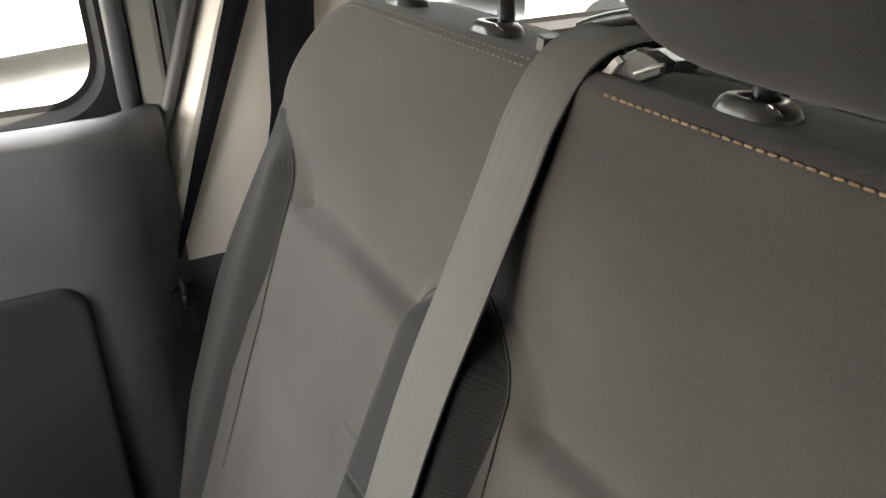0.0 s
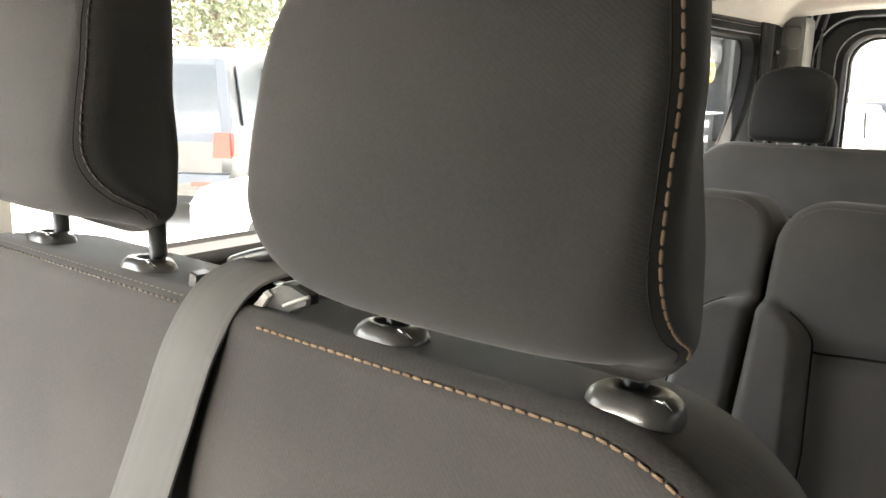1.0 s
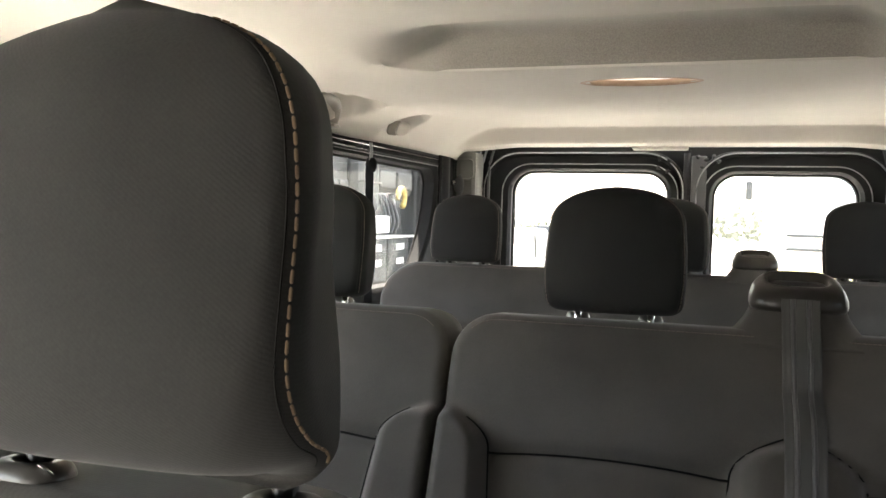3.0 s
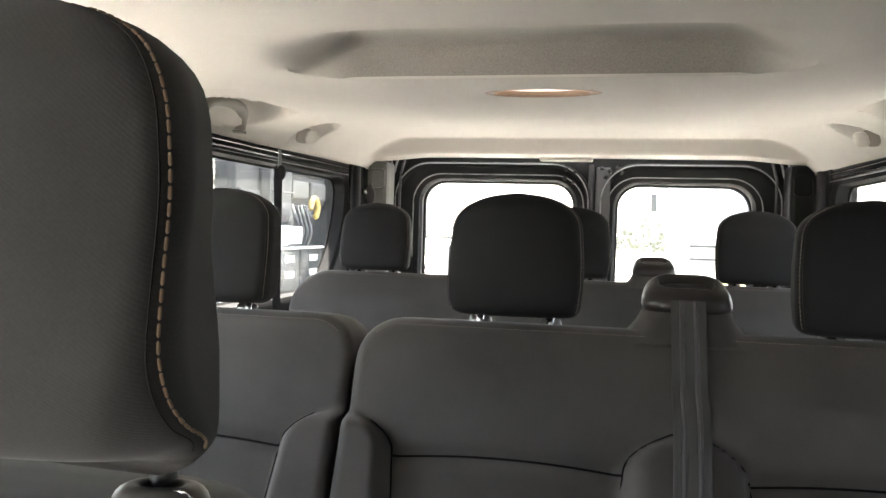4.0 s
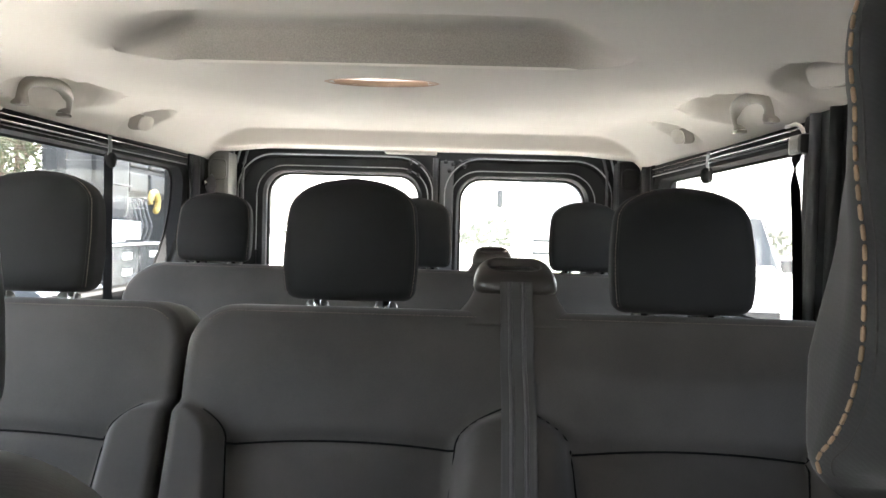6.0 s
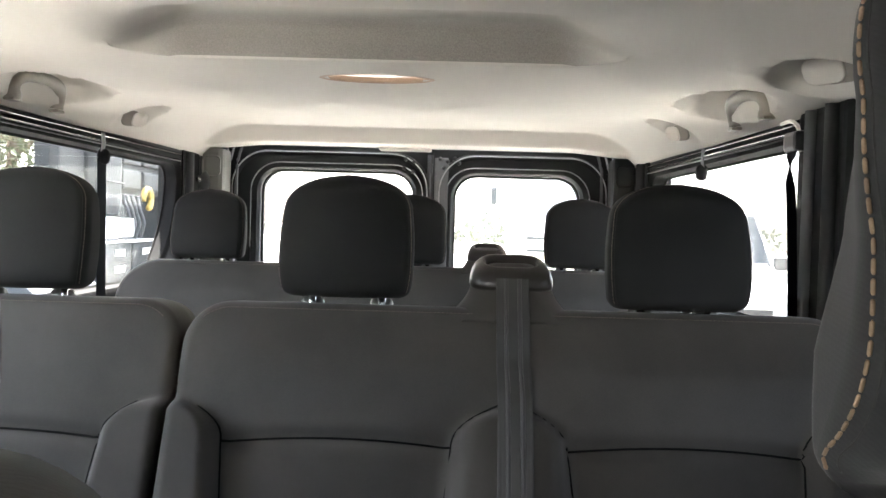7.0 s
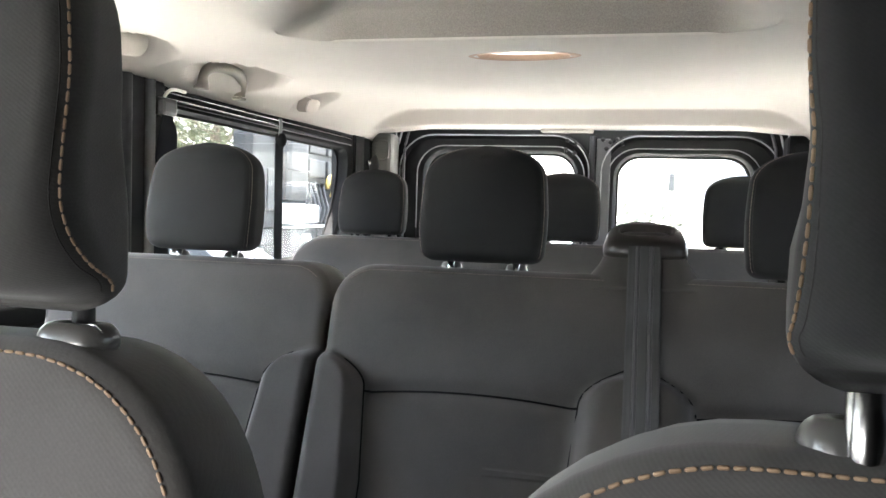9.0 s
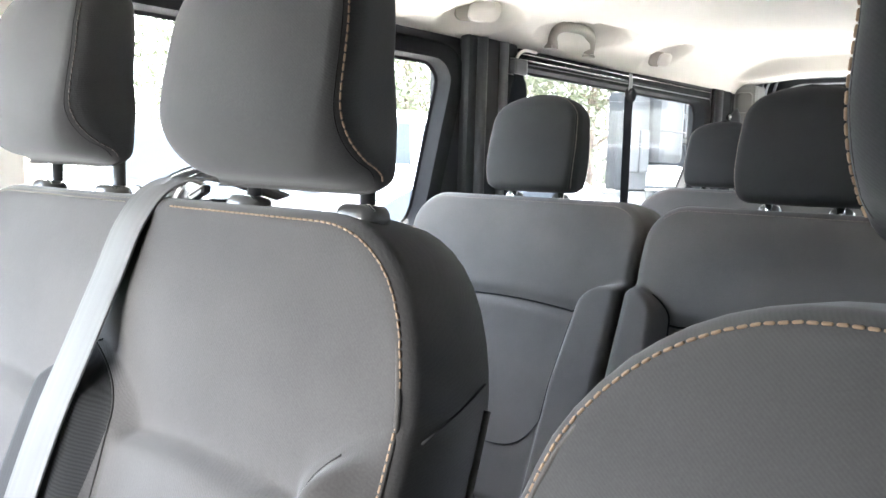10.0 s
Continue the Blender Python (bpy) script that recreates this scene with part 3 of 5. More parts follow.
door_a = rear_door("door_1", -0.775, 0.058, -0.64, -0.02, 0.78, 1.285, "black trimmed glazed rear door leaf, closed")
door_b = rear_door("door_2", 0.0585, 0.775, 0.142, 0.65, 0.78, 1.28, "black trimmed glazed rear door leaf, closed")
tube("door_seal", [(0.045, 3.19, 0.3), (0.045, 3.19, 1.355)], 0.012, RUBBER, door_a)
boxed("lock_plate", (0.062, 3.183, 0.3), (0.118, 3.2, 1.345), TRIM, door_b, 0.006, "grey steel edge plate")
for bx, bz in ((-0.055, 1.335), (-0.02, 1.325), (-0.06, 1.3), (-0.025, 1.285), (0.085, 1.34), (0.115, 1.33), (0.142, 1.342), (0.1, 1.305), (0.16, 1.325)):
    v, f = tube_data([(bx, 3.182, bz), (bx, 3.172, bz)], 0.009, 8)
    link("bolt", v, f, PLASTIC, door_b if bx > 0 else door_a)

# high stop-lamp cover on the headliner's rear edge
cover = part("lamp_cover", box(bmesh.new(), (-0.155, 3.09, 1.362), (0.05, 3.16, 1.378), 0.008), HEADLINER)
tagged(cover, "beige plastic cover on the headliner's rear edge", "cover")

# rear corner pillars: posts, seals and quarter trim with a pressed panel
for sign in (-1, 1):
    p = thing("pillar_trim", "pale grey quarter trim on a black rear corner post" if sign < 0 else "black rear corner post with a thin pale seal", "pillar", kind="structure")
    boxed("corner_post", (sign * 0.831, 2.835, 0), (sign * 0.838, 3.02, 1.32), FRAME, p, 0.006)
    boxed("quarter_panel", (sign * 0.752, 3.06, 0.5), (sign * 0.838, 3.185, 1.352), QUARTER if sign < 0 else TRIM_BLACK, p, 0.02)
    frame_loops("pressed_panel", [(sign * 0.797 - 0.037, sign * 0.797 + 0.037, 1.238, 1.322, 0.02, 3.0575), (sign * 0.797 - 0.034, sign * 0.797 + 0.034, 1.241, 1.319, 0.019, 3.053),
                                  (sign * 0.797 - 0.03, sign * 0.797 + 0.03, 1.245, 1.315, 0.018, 3.0575)], QUARTER if sign < 0 else TRIM_BLACK, p, "y")
    for xs_, r_, m_ in ((0.757, 0.0045, BEAD), (0.727, 0.0055, TRIM)):
        tube("seal", spline([(sign * xs_, 3.165, 0.3), (sign * xs_, 3.165, 0.8), (sign * xs_, 3.165, 1.26), (sign * (xs_ - 0.006), 3.165, 1.32), (sign * (xs_ - 0.016), 3.165, 1.36), (sign * (xs_ - 0.03), 3.165, 1.395)], 6), r_, m_, p)
    tube("seal", [(sign * 0.80, 2.815, 0.3), (sign * 0.80, 2.815, 1.31)], 0.016, RUBBER, p)

# front of the cab: dashboard wall, windscreen surround and added light-blocking panels
front = bmesh.new()
box(front, (-0.84, -1.3, 0), (0.84, -1.24, 0.95))
box(front, (-0.84, -1.24, 0.6), (0.84, -0.85, 0.9), 0.04)
box(front, (-0.84, -0.68, 1.315), (0.84, -0.62, 1.38))
# unseen panels, added to keep windscreen light off the seats and headliner
box(front, (0.03, -0.42, 0.0), (0.84, -0.38, 1.355))
box(front, (-0.13, -0.42, 0.975), (0.03, -0.38, 1.355))
box(front, (-0.74, -0.66, 0.998), (-0.1, -0.63, 1.38), 0.01)
tagged(part("wall_south", front, TRIM_BLACK), "dark plastic front wall under the windscreen, with added light-blocking panels", "wall", kind="structure")
wsc = thing("window_7", "raked windscreen in black frame", "window", kind="structure")
for sx in (-0.82, 0.82):
    tube("screen_post", [(sx, -1.3, 0.9), (sx, -0.62, 1.34)], 0.04, TRIM_BLACK, wsc)


# ---------------------------------------------------------------- seats
class Back:
    """Front surface of a reclined seat back. h runs up it from the top seam (0) downwards (negative)."""

    def __init__(self, x0, x1, y0, z0, lean, seats, deep=0.11, bottom=-0.55, seam=-0.17, swell=0.024, radius=0.07, over=0.0085, edge=0.0145, flare=(0.0, 0.0), level=0.7, shoulder=0.0, fall=False, ramp=0.03):
        self.fall, self.ramp = fall, ramp
        self.flare, self.level, self.shoulder = flare, level, shoulder
        self.x0, self.x1, self.y0, self.z0, self.seats = x0, x1, y0, z0, seats
        self.s, self.c = math.sin(radians(lean)), math.cos(radians(lean))
        self.deep, self.bottom, self.seam, self.swell, self.radius, self.over, self.edge = deep, bottom, seam, swell, radius, over, edge

    def width(self, h, half):
        """Half width of the flat middle panel at height h."""
        top = self.seam + 0.055
        if h > self.seam:
            return half + 0.06 * max(0.0, (h - self.seam) / (top - self.seam)) ** 2.2
        return half - 0.012 * min(1, (self.seam - h) / 0.12)

    def relief(self, x, h):
        xc, half = min(self.seats, key=lambda q: abs(x - q[0]))
        t = abs(x - xc)
        b = self.width(h, half)
        top = self.seam + 0.055
        up = smooth01((t - b + 0.004) / 0.026) * smooth01((top + 0.006 - h) / self.ramp)
        out = self.swell * up
        if self.fall:
            out *= smooth01((x - self.x0) / 0.085) * smooth01((self.x1 - x) / 0.045)
        if t < b:
            out += 0.006 * math.cos(min(1, t / b) * math.pi / 2) * smooth01((h - self.bottom) / 0.1)
            dh = h - self.seam_at(x, xc, half)
            if self.y0 < 0.5:
                fold = math.exp(-dh / 0.034) if dh > 0 else math.exp(-(dh / 0.01) ** 2)
                out -= 0.014 * fold * smooth01((b - t) / 0.02)
            else:
                out -= 0.009 * math.exp(-(dh / 0.011) ** 2)
        # the shoulders stand a little behind the lower back's padding
        out += 0.004 * smooth01((h - self.seam - 0.02) / 0.08) * (1 - smooth01((h + 0.08) / 0.08))
        return out

    def seam_at(self, x, xc, half):
        return self.seam + 0.008 * (1 - min(1, abs(x - xc) / half) ** 2)

    def spread(self, x, h):
        """The back widens towards its foot."""
        k = smooth01(-h / 0.34)
        mid = (self.x0 + self.x1) / 2
        u = (x - mid) / (self.x1 - mid)
        return k * u ** 4 * (self.flare[1] if u > 0 else -self.flare[0])

    def at(self, x, h, d=0.0):
        d += self.relief(x, h)
        x += self.spread(x, h)
        return Vector((x, self.y0 + h * self.s - d * self.c, self.z0 + h * self.c + d * self.s))

    def flat(self, x, h, d):
        x += self.spread(x, h)
        return Vector((x, self.y0 + h * self.s - d * self.c, self.z0 + h * self.c + d * self.s))

    def rings(self, n=12, m=72, inner=72):
        rings = []
        e, T = self.edge, self.deep
        steps = [(-T, e * 0.9), (-T + e * 0.4, e * 0.3), (-T + e, 0.0), (-T * 0.5, -0.002), (-e, 0.0)]
        steps += [(-e + e * math.sin(radians(a)), e * (1 - math.cos(radians(a)))) for a in (15, 30, 45, 60, 75, 90)]
        for d, inset in steps:
            pts = rrect(self.x0 + inset, self.x1 - inset, self.bottom + inset, self.over - inset, self.radius - inset * 0.6 + self.shoulder * -d / T, n, m)
            k = (d + T) / T
            level = self.s / self.c * self.level * -d
            rings.append([self.flat(x, h + level * smooth01((h - self.over + 0.1) / 0.1), d + self.relief(x, h) * k) for x, h in pts])
        last = rrect(self.x0 + e, self.x1 - e, self.bottom + e, self.over - e, self.radius - e * 0.6, n, m)
        cx = (self.x0 + self.x1) / 2
        for i in range(1, inner):
            q = 1 - i / inner
            ring = []
            for x, h in last:
                hm = (self.bottom + self.over) / 2
                # shrink towards a middle line so that wide benches keep an even mesh
                half = (self.x1 - self.x0) / 2
                core = max(0.0, half - 0.25)
                tx = cx + max(-core, min(core, x - cx))
                ring.append(self.at(tx + (x - tx) * q, hm + (h - hm) * q))
            rings.append(ring)
        return rings

    def edge_path(self, hmin_right, hmin_left, lift=0.0005, cuts=()):
        """Runs of points along the sewn edge, from the right side over the top to the left."""
        e = self.edge
        inset, d = e * (1 - math.cos(radians(66))), -e + e * math.sin(radians(66))
        pts = rrect(self.x0 + inset, self.x1 - inset, self.bottom + inset, self.over - inset, self.radius - inset * 0.6, 12, 60)
        half = len(pts)
        runs, run = [], []
        for i, (x, h) in enumerate(pts[: half * 3 // 4]):
            ok = h > (hmin_right if x > (self.x0 + self.x1) / 2 else hmin_left) and not any(a < x < b and h > -0.05 for a, b in cuts)
            if ok:
                k = (d + self.deep) / self.deep
                run.append(self.flat(x, h, d + self.relief(x, h) * k + lift))
            elif run:
                runs.append(run)
                run = []
        if run:
            runs.append(run)
        return [r for r in runs if len(r) > 2]


def seat_back(thing_ob, back, thread=THREAD, ends=(-1, 1), right=-0.3, left=-0.3, cuts=(), pitch=0.0056, r=0.0011, label="", skip=(), cloth=None, dull=-9.0):
    v, f = rings_to_mesh(back.rings(12, 110, 120) if back.y0 < 0.5 else back.rings(), True, True)
    body = link("backrest", v, f, cloth or CLOTH, thing_ob, label)
    for run in back.edge_path(right, left, 0.0003, cuts):
        if sum(p[0] for p in run) / len(run) > dull:
            dashes("stitching", run, thread, body, "", pitch, 0.8, r)
            continue
        for up in (0.0, 0.0042):
            dashes("stitching", [p + Vector((0, up, up * 0.6)) for p in run], THREAD_DULL, body, "double row of dull thread", pitch, 0.7, r * 0.9)
    for run in back.edge_path(right, left, -0.0002, cuts):
        low = [p + Vector((0, -0.0014, -0.0062)) for p in run]
        tube("welt", low, 0.0019, CLOTH, body, sides=6)
    # seams round the flat middle panels
    for seat_no, (xc, half) in enumerate(back.seats):
        top = back.seam + 0.055
        hs = [top - i * 0.004 for i in range(15)] + [back.seam - 0.012 * i for i in range(1, 24)]
        hs = [h for h in hs if h > max(back.bottom + 0.06, back.seam - (0.3 if back.y0 < 0.5 else 0.182))]
        for sgn in ends:
            if (seat_no, sgn) in skip:
                continue
            path = [back.at(xc + sgn * back.width(h, half), h, 0.001 if back.y0 > 0.5 else 0.0002) for h in hs]
            path = [p for p, h in zip(path, hs) if back.x0 + 0.035 < p.x < back.x1 - 0.035]
            tube("seam", path, 0.0008 if back.y0 < 0.5 else 0.0013, SEAM if back.y0 < 0.5 else SEAM_DARK, body, sides=5)
        if back.y0 < 0.5:
            continue
        row = [back.at(xc - half + 2 * half * i / 30, back.seam_at(xc - half + 2 * half * i / 30, xc, half), 0.0006) for i in range(31)]
        tube("seam", row, 0.0009 if back.y0 < 0.5 else 0.0016, SEAM if back.y0 < 0.5 else SEAM_DARK, body, sides=5)
        foot = back.seam - 0.232
        low = [(xc + half * (-1 + 2 * i / 30)) for i in range(31)]
        tube("seam", [back.at(xc + (x - xc) * 0.9, foot + 0.05 * (abs(x - xc) / half) ** 6, 0.0006) for x in low], 0.0012, SEAM, body, sides=5)
    return body


def headrest(parent, xc, yc, zb, w, h, th, tilt=8, thread=THREAD, posts=0.06, post_r=0.0055, post_z=0.0, shapes=None, r=0.0011, pitch=0.0056, post_mat=None, post_dy=0.005, post_x=0.0, top_r=0.034, cloth=None, roll=0.06, skew=0.0, wrap=(3.3, 0.9), tapers=(0.05, 0.07, 0.15, 0.17, 0.13)):
    """A padded head restraint with side panels, sewn edges and two posts."""
    base, knee, power = shapes or ((0.985, 0.15), 0.5, 3.0)

    def breadth(k):
        """Share of the full width at height k: a slightly narrower foot and a domed top."""
        foot = base[0] + (1 - base[0]) * min(1.0, k / base[1])
        u = max(0.0, (k - knee) / (1 - knee))
        return foot * (1 - (0.07 if shapes else 0.02) * smooth01((k - 0.4) / 0.6)) * max(0.012, (1 - u ** power)) ** 0.45

    t1 = math.tan(radians(tilt))
    rb, rt = 0.016, top_r
    lev = [0.0, 0.001, 0.003, 0.006, 0.009, 0.012, 0.016, 0.021, 0.026] + [0.026 + 0.006 * i for i in range(1, 7)] + [0.062 + (h - 0.062 - 0.036) * i / 12 for i in range(1, 13)] + [h - 0.03, h - 0.024, h - 0.019, h - 0.014, h - 0.01, h - 0.0065, h - 0.004, h - 0.0022, h - 0.001, h - 0.0003, h]

    n, m = 8, 12

    def sweep(z):
        """How far the front panel wraps round at the foot: a quarter circle, 0 above to 1 below."""
        u = min(1.0, max(0.0, (0.074 - z) / 0.063))
        return (1 - math.sqrt(1 - u * u)) * (0.12 if shapes else 1.0)

    def section(z):
        k = z / h
        a = breadth(k) * w / 2
        b = th / 2 * float(np.interp(k, (0, 0.3, 0.7, 1), (0.97, 1, 0.86, 0.6)))
        ins = 0.0
        if z < rb:
            ins = rb * (1 - math.sqrt(max(0, 1 - ((rb - z) / rb) ** 2)))
        top = 0.0
        if z > h - rt:
            top = rt * (1 - math.sqrt(max(0, 1 - ((z - h + rt) / rt) ** 2)))
        return max(0.004, a - ins - top * 0.12), max(0.004, b - ins - top)

    def plan(a, b, z):
        """Outline seen from above: right side rearwards, back, left side, front; the front corners are elliptic."""
        g = sweep(z)
        rr = min(0.011 - 0.003 * g, b * 0.8, a * 0.8)
        under = roll * (1 - math.sqrt(1 - min(1, max(0, (0.055 - z) / 0.055)) ** 2))
        fx = min(0.017 + 0.034 * g, a * 0.9)
        lo = -b + min(under, b * 1.7)
        room = b - lo - rr
        fy = max(min(0.019, room * 0.6), min(0.019 + (room - 0.019) * g, room - 0.001))
        out = [(a, lo + fy + (room - fy) * i / m) for i in range(m)]
        out += [(a - rr + rr * math.cos(radians(90 * i / n)), b - rr + rr * math.sin(radians(90 * i / n))) for i in range(n)]
        out += [(a - rr - 2 * (a - rr) * i / m, b) for i in range(m)]
        out += [(-a + rr - rr * math.sin(radians(90 * i / n)), b - rr + rr * math.cos(radians(90 * i / n))) for i in range(n)]
        out += [(-a, b - rr - (room - fy) * i / m) for i in range(m)]
        out += [(-a + fx - fx * math.cos(radians(90 * i / n)), lo + fy - fy * math.sin(radians(90 * i / n))) for i in range(n)]
        out += [(-a + fx + 2 * (a - fx) * i / m, lo) for i in range(m)]
        out += [(a - fx + fx * math.sin(radians(90 * i / n)), lo + fy - fy * math.cos(radians(90 * i / n))) for i in range(n)]
        return out

    def ring(z):
        a, b = section(z)
        out = []
        # worn padding leans to one side towards the top
        side = skew * float(np.interp(z / h, (0.45, 0.67, 0.79, 0.875, 1), (0, 0.009, 0.02, 0.03, 0.036)))
        taper = float(np.interp(z / h, (0, 0.25, 0.5, 0.7, 1), tapers))
        for x, y in plan(a, b, z):
            bow = 0.010 * (1 - (x / a) ** 2) if y < 0 else 0.004 * (1 - (x / a) ** 2)
            crown = (0.0 if shapes else 0.005) * (1 - (x / a) ** 2) * smooth01((z - h * 0.7) / (h * 0.3))
            x *= 1 - (0.05 if shapes else taper) * (y + b) / (2 * b)
            out.append(Vector((xc + x + side, yc + y - (bow if y < 0 else -bow) + (z - h * 0.4) * t1, zb + z + crown)))
        return out

    rings = [ring(z) for z in lev]
    v, f = rings_to_mesh(rings, True, True)
    body = link("headrest", v, f, cloth or CLOTH, parent, "padded cloth head restraint")
    total = len(rings[0])
    for start, inner, sgn in ((total - 1, total - 2, 1), (3 * m + 2 * n + 1, 3 * m + 2 * n + 2, -1)) if not shapes else ((total - 4, total - 5, 1), (3 * m + 2 * n + 4, 3 * m + 2 * n + 5, -1)):
        path, groove = [], []
        for j, z in enumerate(lev):
            if z < 0.009 or z > h - 0.004:
                continue
            c = sum(rings[j], Vector()) / total
            k = (0.0 if shapes else (1 - min(1, sweep(z) * 1.6)) * (wrap[0] + wrap[1] * smooth01((z / h - 0.4) / 0.4)))
            i = int(k)
            at = lambda e: rings[j][(start - sgn * (i + e)) % total].lerp(rings[j][(start - sgn * (i + e + 1)) % total], k - i)
            p, q = at(0), at(1)
            path.append(p + (p - c).normalized() * 0.0004)
            groove.append(q - (q - c).normalized() * 0.0001)
        dashes("stitching", spline(path, 4), thread, body, "", pitch, 0.82, r)
        tube("seam", spline(groove, 3), 0.0004, SEAM, body, sides=5)
    for sgn in (-1, 1):
        tube("post", [(xc + post_x + sgn * posts, yc + post_dy, zb + 0.03), (xc + post_x + sgn * posts, yc + post_dy, post_z or zb - 0.07)], post_r, post_mat or CHROME, body, sides=10)
    return body


def guide(parent, x, y, z, w=0.046, d=0.03, h=0.016, tilt=18, mat=None):
    """Oval plastic sleeve round a head restraint's post."""
    rings = []
    for k, s in ((-0.6, 0.95), (0, 0.96), (0.12, 1.0), (0.3, 1.0), (0.52, 0.975), (0.72, 0.92), (0.86, 0.84), (0.96, 0.74), (1.0, 0.62), (0.99, 0.48), (0.9, 0.42), (0.8, 0.38), (0.8, 0.2)):
        ring = []
        for px, py in rrect(-w / 2 * s, w / 2 * s, -d / 2 * s, d / 2 * s, d * 0.45 * s, 6, 3):
            q = Matrix.Rotation(radians(-tilt), 3, "X") @ Vector((px, py, h * k))
            ring.append(Vector((x, y, z)) + q)
        rings.append(ring)
    v, f = rings_to_mesh(rings, True, True)
    sleeve = link("headrest_guide", v, f, mat or GUIDE, parent, "black plastic sleeve" if mat is None else "dark plastic sleeve with its rim highlight in the colour")
    if mat is None:
        tube("latch", spline([(x + 0.009, y - 0.006, z + h * 0.98), (x + 0.014, y - 0.0085, z + h * 1.06), (x + w * 0.43, y - 0.005, z + h * 0.7)], 4), 0.0008, CHROME, sleeve, "bright wire latch", 6)
    return sleeve


def cushion(parent, x0, x1, y0, y1, z0, z1):
    bm = box(bmesh.new(), (x0, y0, z0), (x1, y1, z1), 0.045)
    part("cushion", bm, CLOTH, parent, smooth=True)
    boxed("seat_base", (x0 + 0.04, y0 + 0.06, 0), (x1 - 0.04, y1 - 0.04, z0 + 0.01), PLASTIC, parent, 0.01)


def belt_tower(parent, x0, x1, y, z, top):
    """Cloth-covered hump over the belt outlet, with a plastic mouth whose slot tilts to the front."""
    xc, a = (x0 + x1) / 2, (x1 - x0) / 2
    rings = []
    for k in range(13):
        t = k / 12
        w = a * (1 + 0.62 * (1 - t) ** 1.8)
        dep = 0.052 - 0.01 * t
        rings.append([Vector((xc + px, y + 0.012 + py + 0.02 * t, z - 0.012 + (top - z - 0.02) * t)) for px, py in rrect(-w, w, -dep, dep, 0.03, 8, 6)])
    v, f = rings_to_mesh(rings, True, True)
    link("belt_tower", v, f, CLOTH, parent)
    rings = []
    for up, s, dep, tip in ((-0.040, 1.0, 0.044, 0.0), (-0.034, 1.04, 0.0455, 0.0), (-0.024, 1.03, 0.045, 0.05), (-0.014, 0.98, 0.042, 0.12), (-0.007, 0.9, 0.038, 0.2), (-0.003, 0.82, 0.034, 0.25),
                            (-0.001, 0.74, 0.03, 0.28), (-0.001, 0.68, 0.025, 0.3), (-0.004, 0.65, 0.021, 0.3), (-0.012, 0.63, 0.018, 0.3)):
        rings.append([Vector((xc + px, y + 0.028 + py, top + up + py * tip)) for px, py in rrect(-a * s, a * s, -dep, dep, min(0.028, dep * 0.8), 8, 6)])
    v, f = rings_to_mesh(rings, True, True)
    mouth = link("belt_mouth", v, f, BROWN, parent, "taupe plastic belt outlet")
    v, f = rings_to_mesh([[Vector((xc + px, y + 0.028 + py, top + up + py * 0.3)) for px, py in rrect(-a * s, a * s, -dep, dep, 0.014, 6, 4)] for up, s, dep in ((-0.012, 0.62, 0.017), (-0.0095, 0.6, 0.016), (-0.0092, 0.4, 0.01))], True, True)
    link("slot", v, f, PLASTIC, mouth, "dark slot")


SQUARE = ((0.965, 0.25), 0.72, 2.2)

# front passenger bench
BENCH = Back(-0.622, 0.056, 0.232, 0.979, 20, [(-0.436, 0.11), (-0.113, 0.107)], deep=0.085, radius=0.105, seam=-0.168, over=0.006, edge=0.012, flare=(0.1, 0.0), level=0.6, shoulder=0.012, fall=True, ramp=0.05)
bench = thing("front_bench", "charcoal cloth two-seat front passenger bench with tan stitching", "seat", "front seats")
seat_back(bench, BENCH, THREAD, right=-0.42, left=-0.012, cuts=((-0.29, -0.2345),), r=0.0008, cloth=CLOTH_BENCH, dull=-0.28)
cushion(bench, -0.64, 0.03, -0.42, 0.06, 0.33, 0.47)
for x in (-0.48, -0.357, -0.157, -0.037):
    guide(bench, x, 0.251, 0.979, 0.0375, 0.027, 0.0115, 4)
headrest(bench, -0.433, 0.238, 1.007, 0.194, 0.175, 0.07, 6, THREAD_PINK, posts=0.061, post_z=0.9, post_mat=PLASTIC, post_dy=0.021, post_x=0.0135, r=0.0007, cloth=CLOTH_DARK, skew=0.6)
headrest(bench, -0.1065, 0.238, 0.997, 0.199, 0.175, 0.07, 6, posts=0.06, post_z=0.9, post_mat=PLASTIC, post_dy=0.021, post_x=0.006, r=0.0007, cloth=CLOTH_DARK, skew=0.26, wrap=(2.9, 0.9), tapers=(0.1, 0.14, 0.21, 0.22, 0.14))

# side gusset: a sewn seam rising to the back edge, and piping down that edge


def bench_side(h, d):
    """A point on the bench's outer side, following its rounded shoulder."""
    r = BENCH.radius + BENCH.shoulder * -d / BENCH.deep
    drop = max(0.0, h - BENCH.over + r)
    return BENCH.flat(BENCH.x1 - r + math.sqrt(max(0.0, r * r - drop * drop)) + 0.0022, h, d)


tube("side_seam", [bench_side(-0.115 + 0.04 * u, -0.014 - 0.052 * u) for u in (0, 0.25, 0.5, 0.75, 1)], 0.0008, SEAM, bench)
tube("piping", [bench_side(-0.09 - 0.06 * i, -0.07) for i in range(7)], 0.0022, CLOTH, bench)

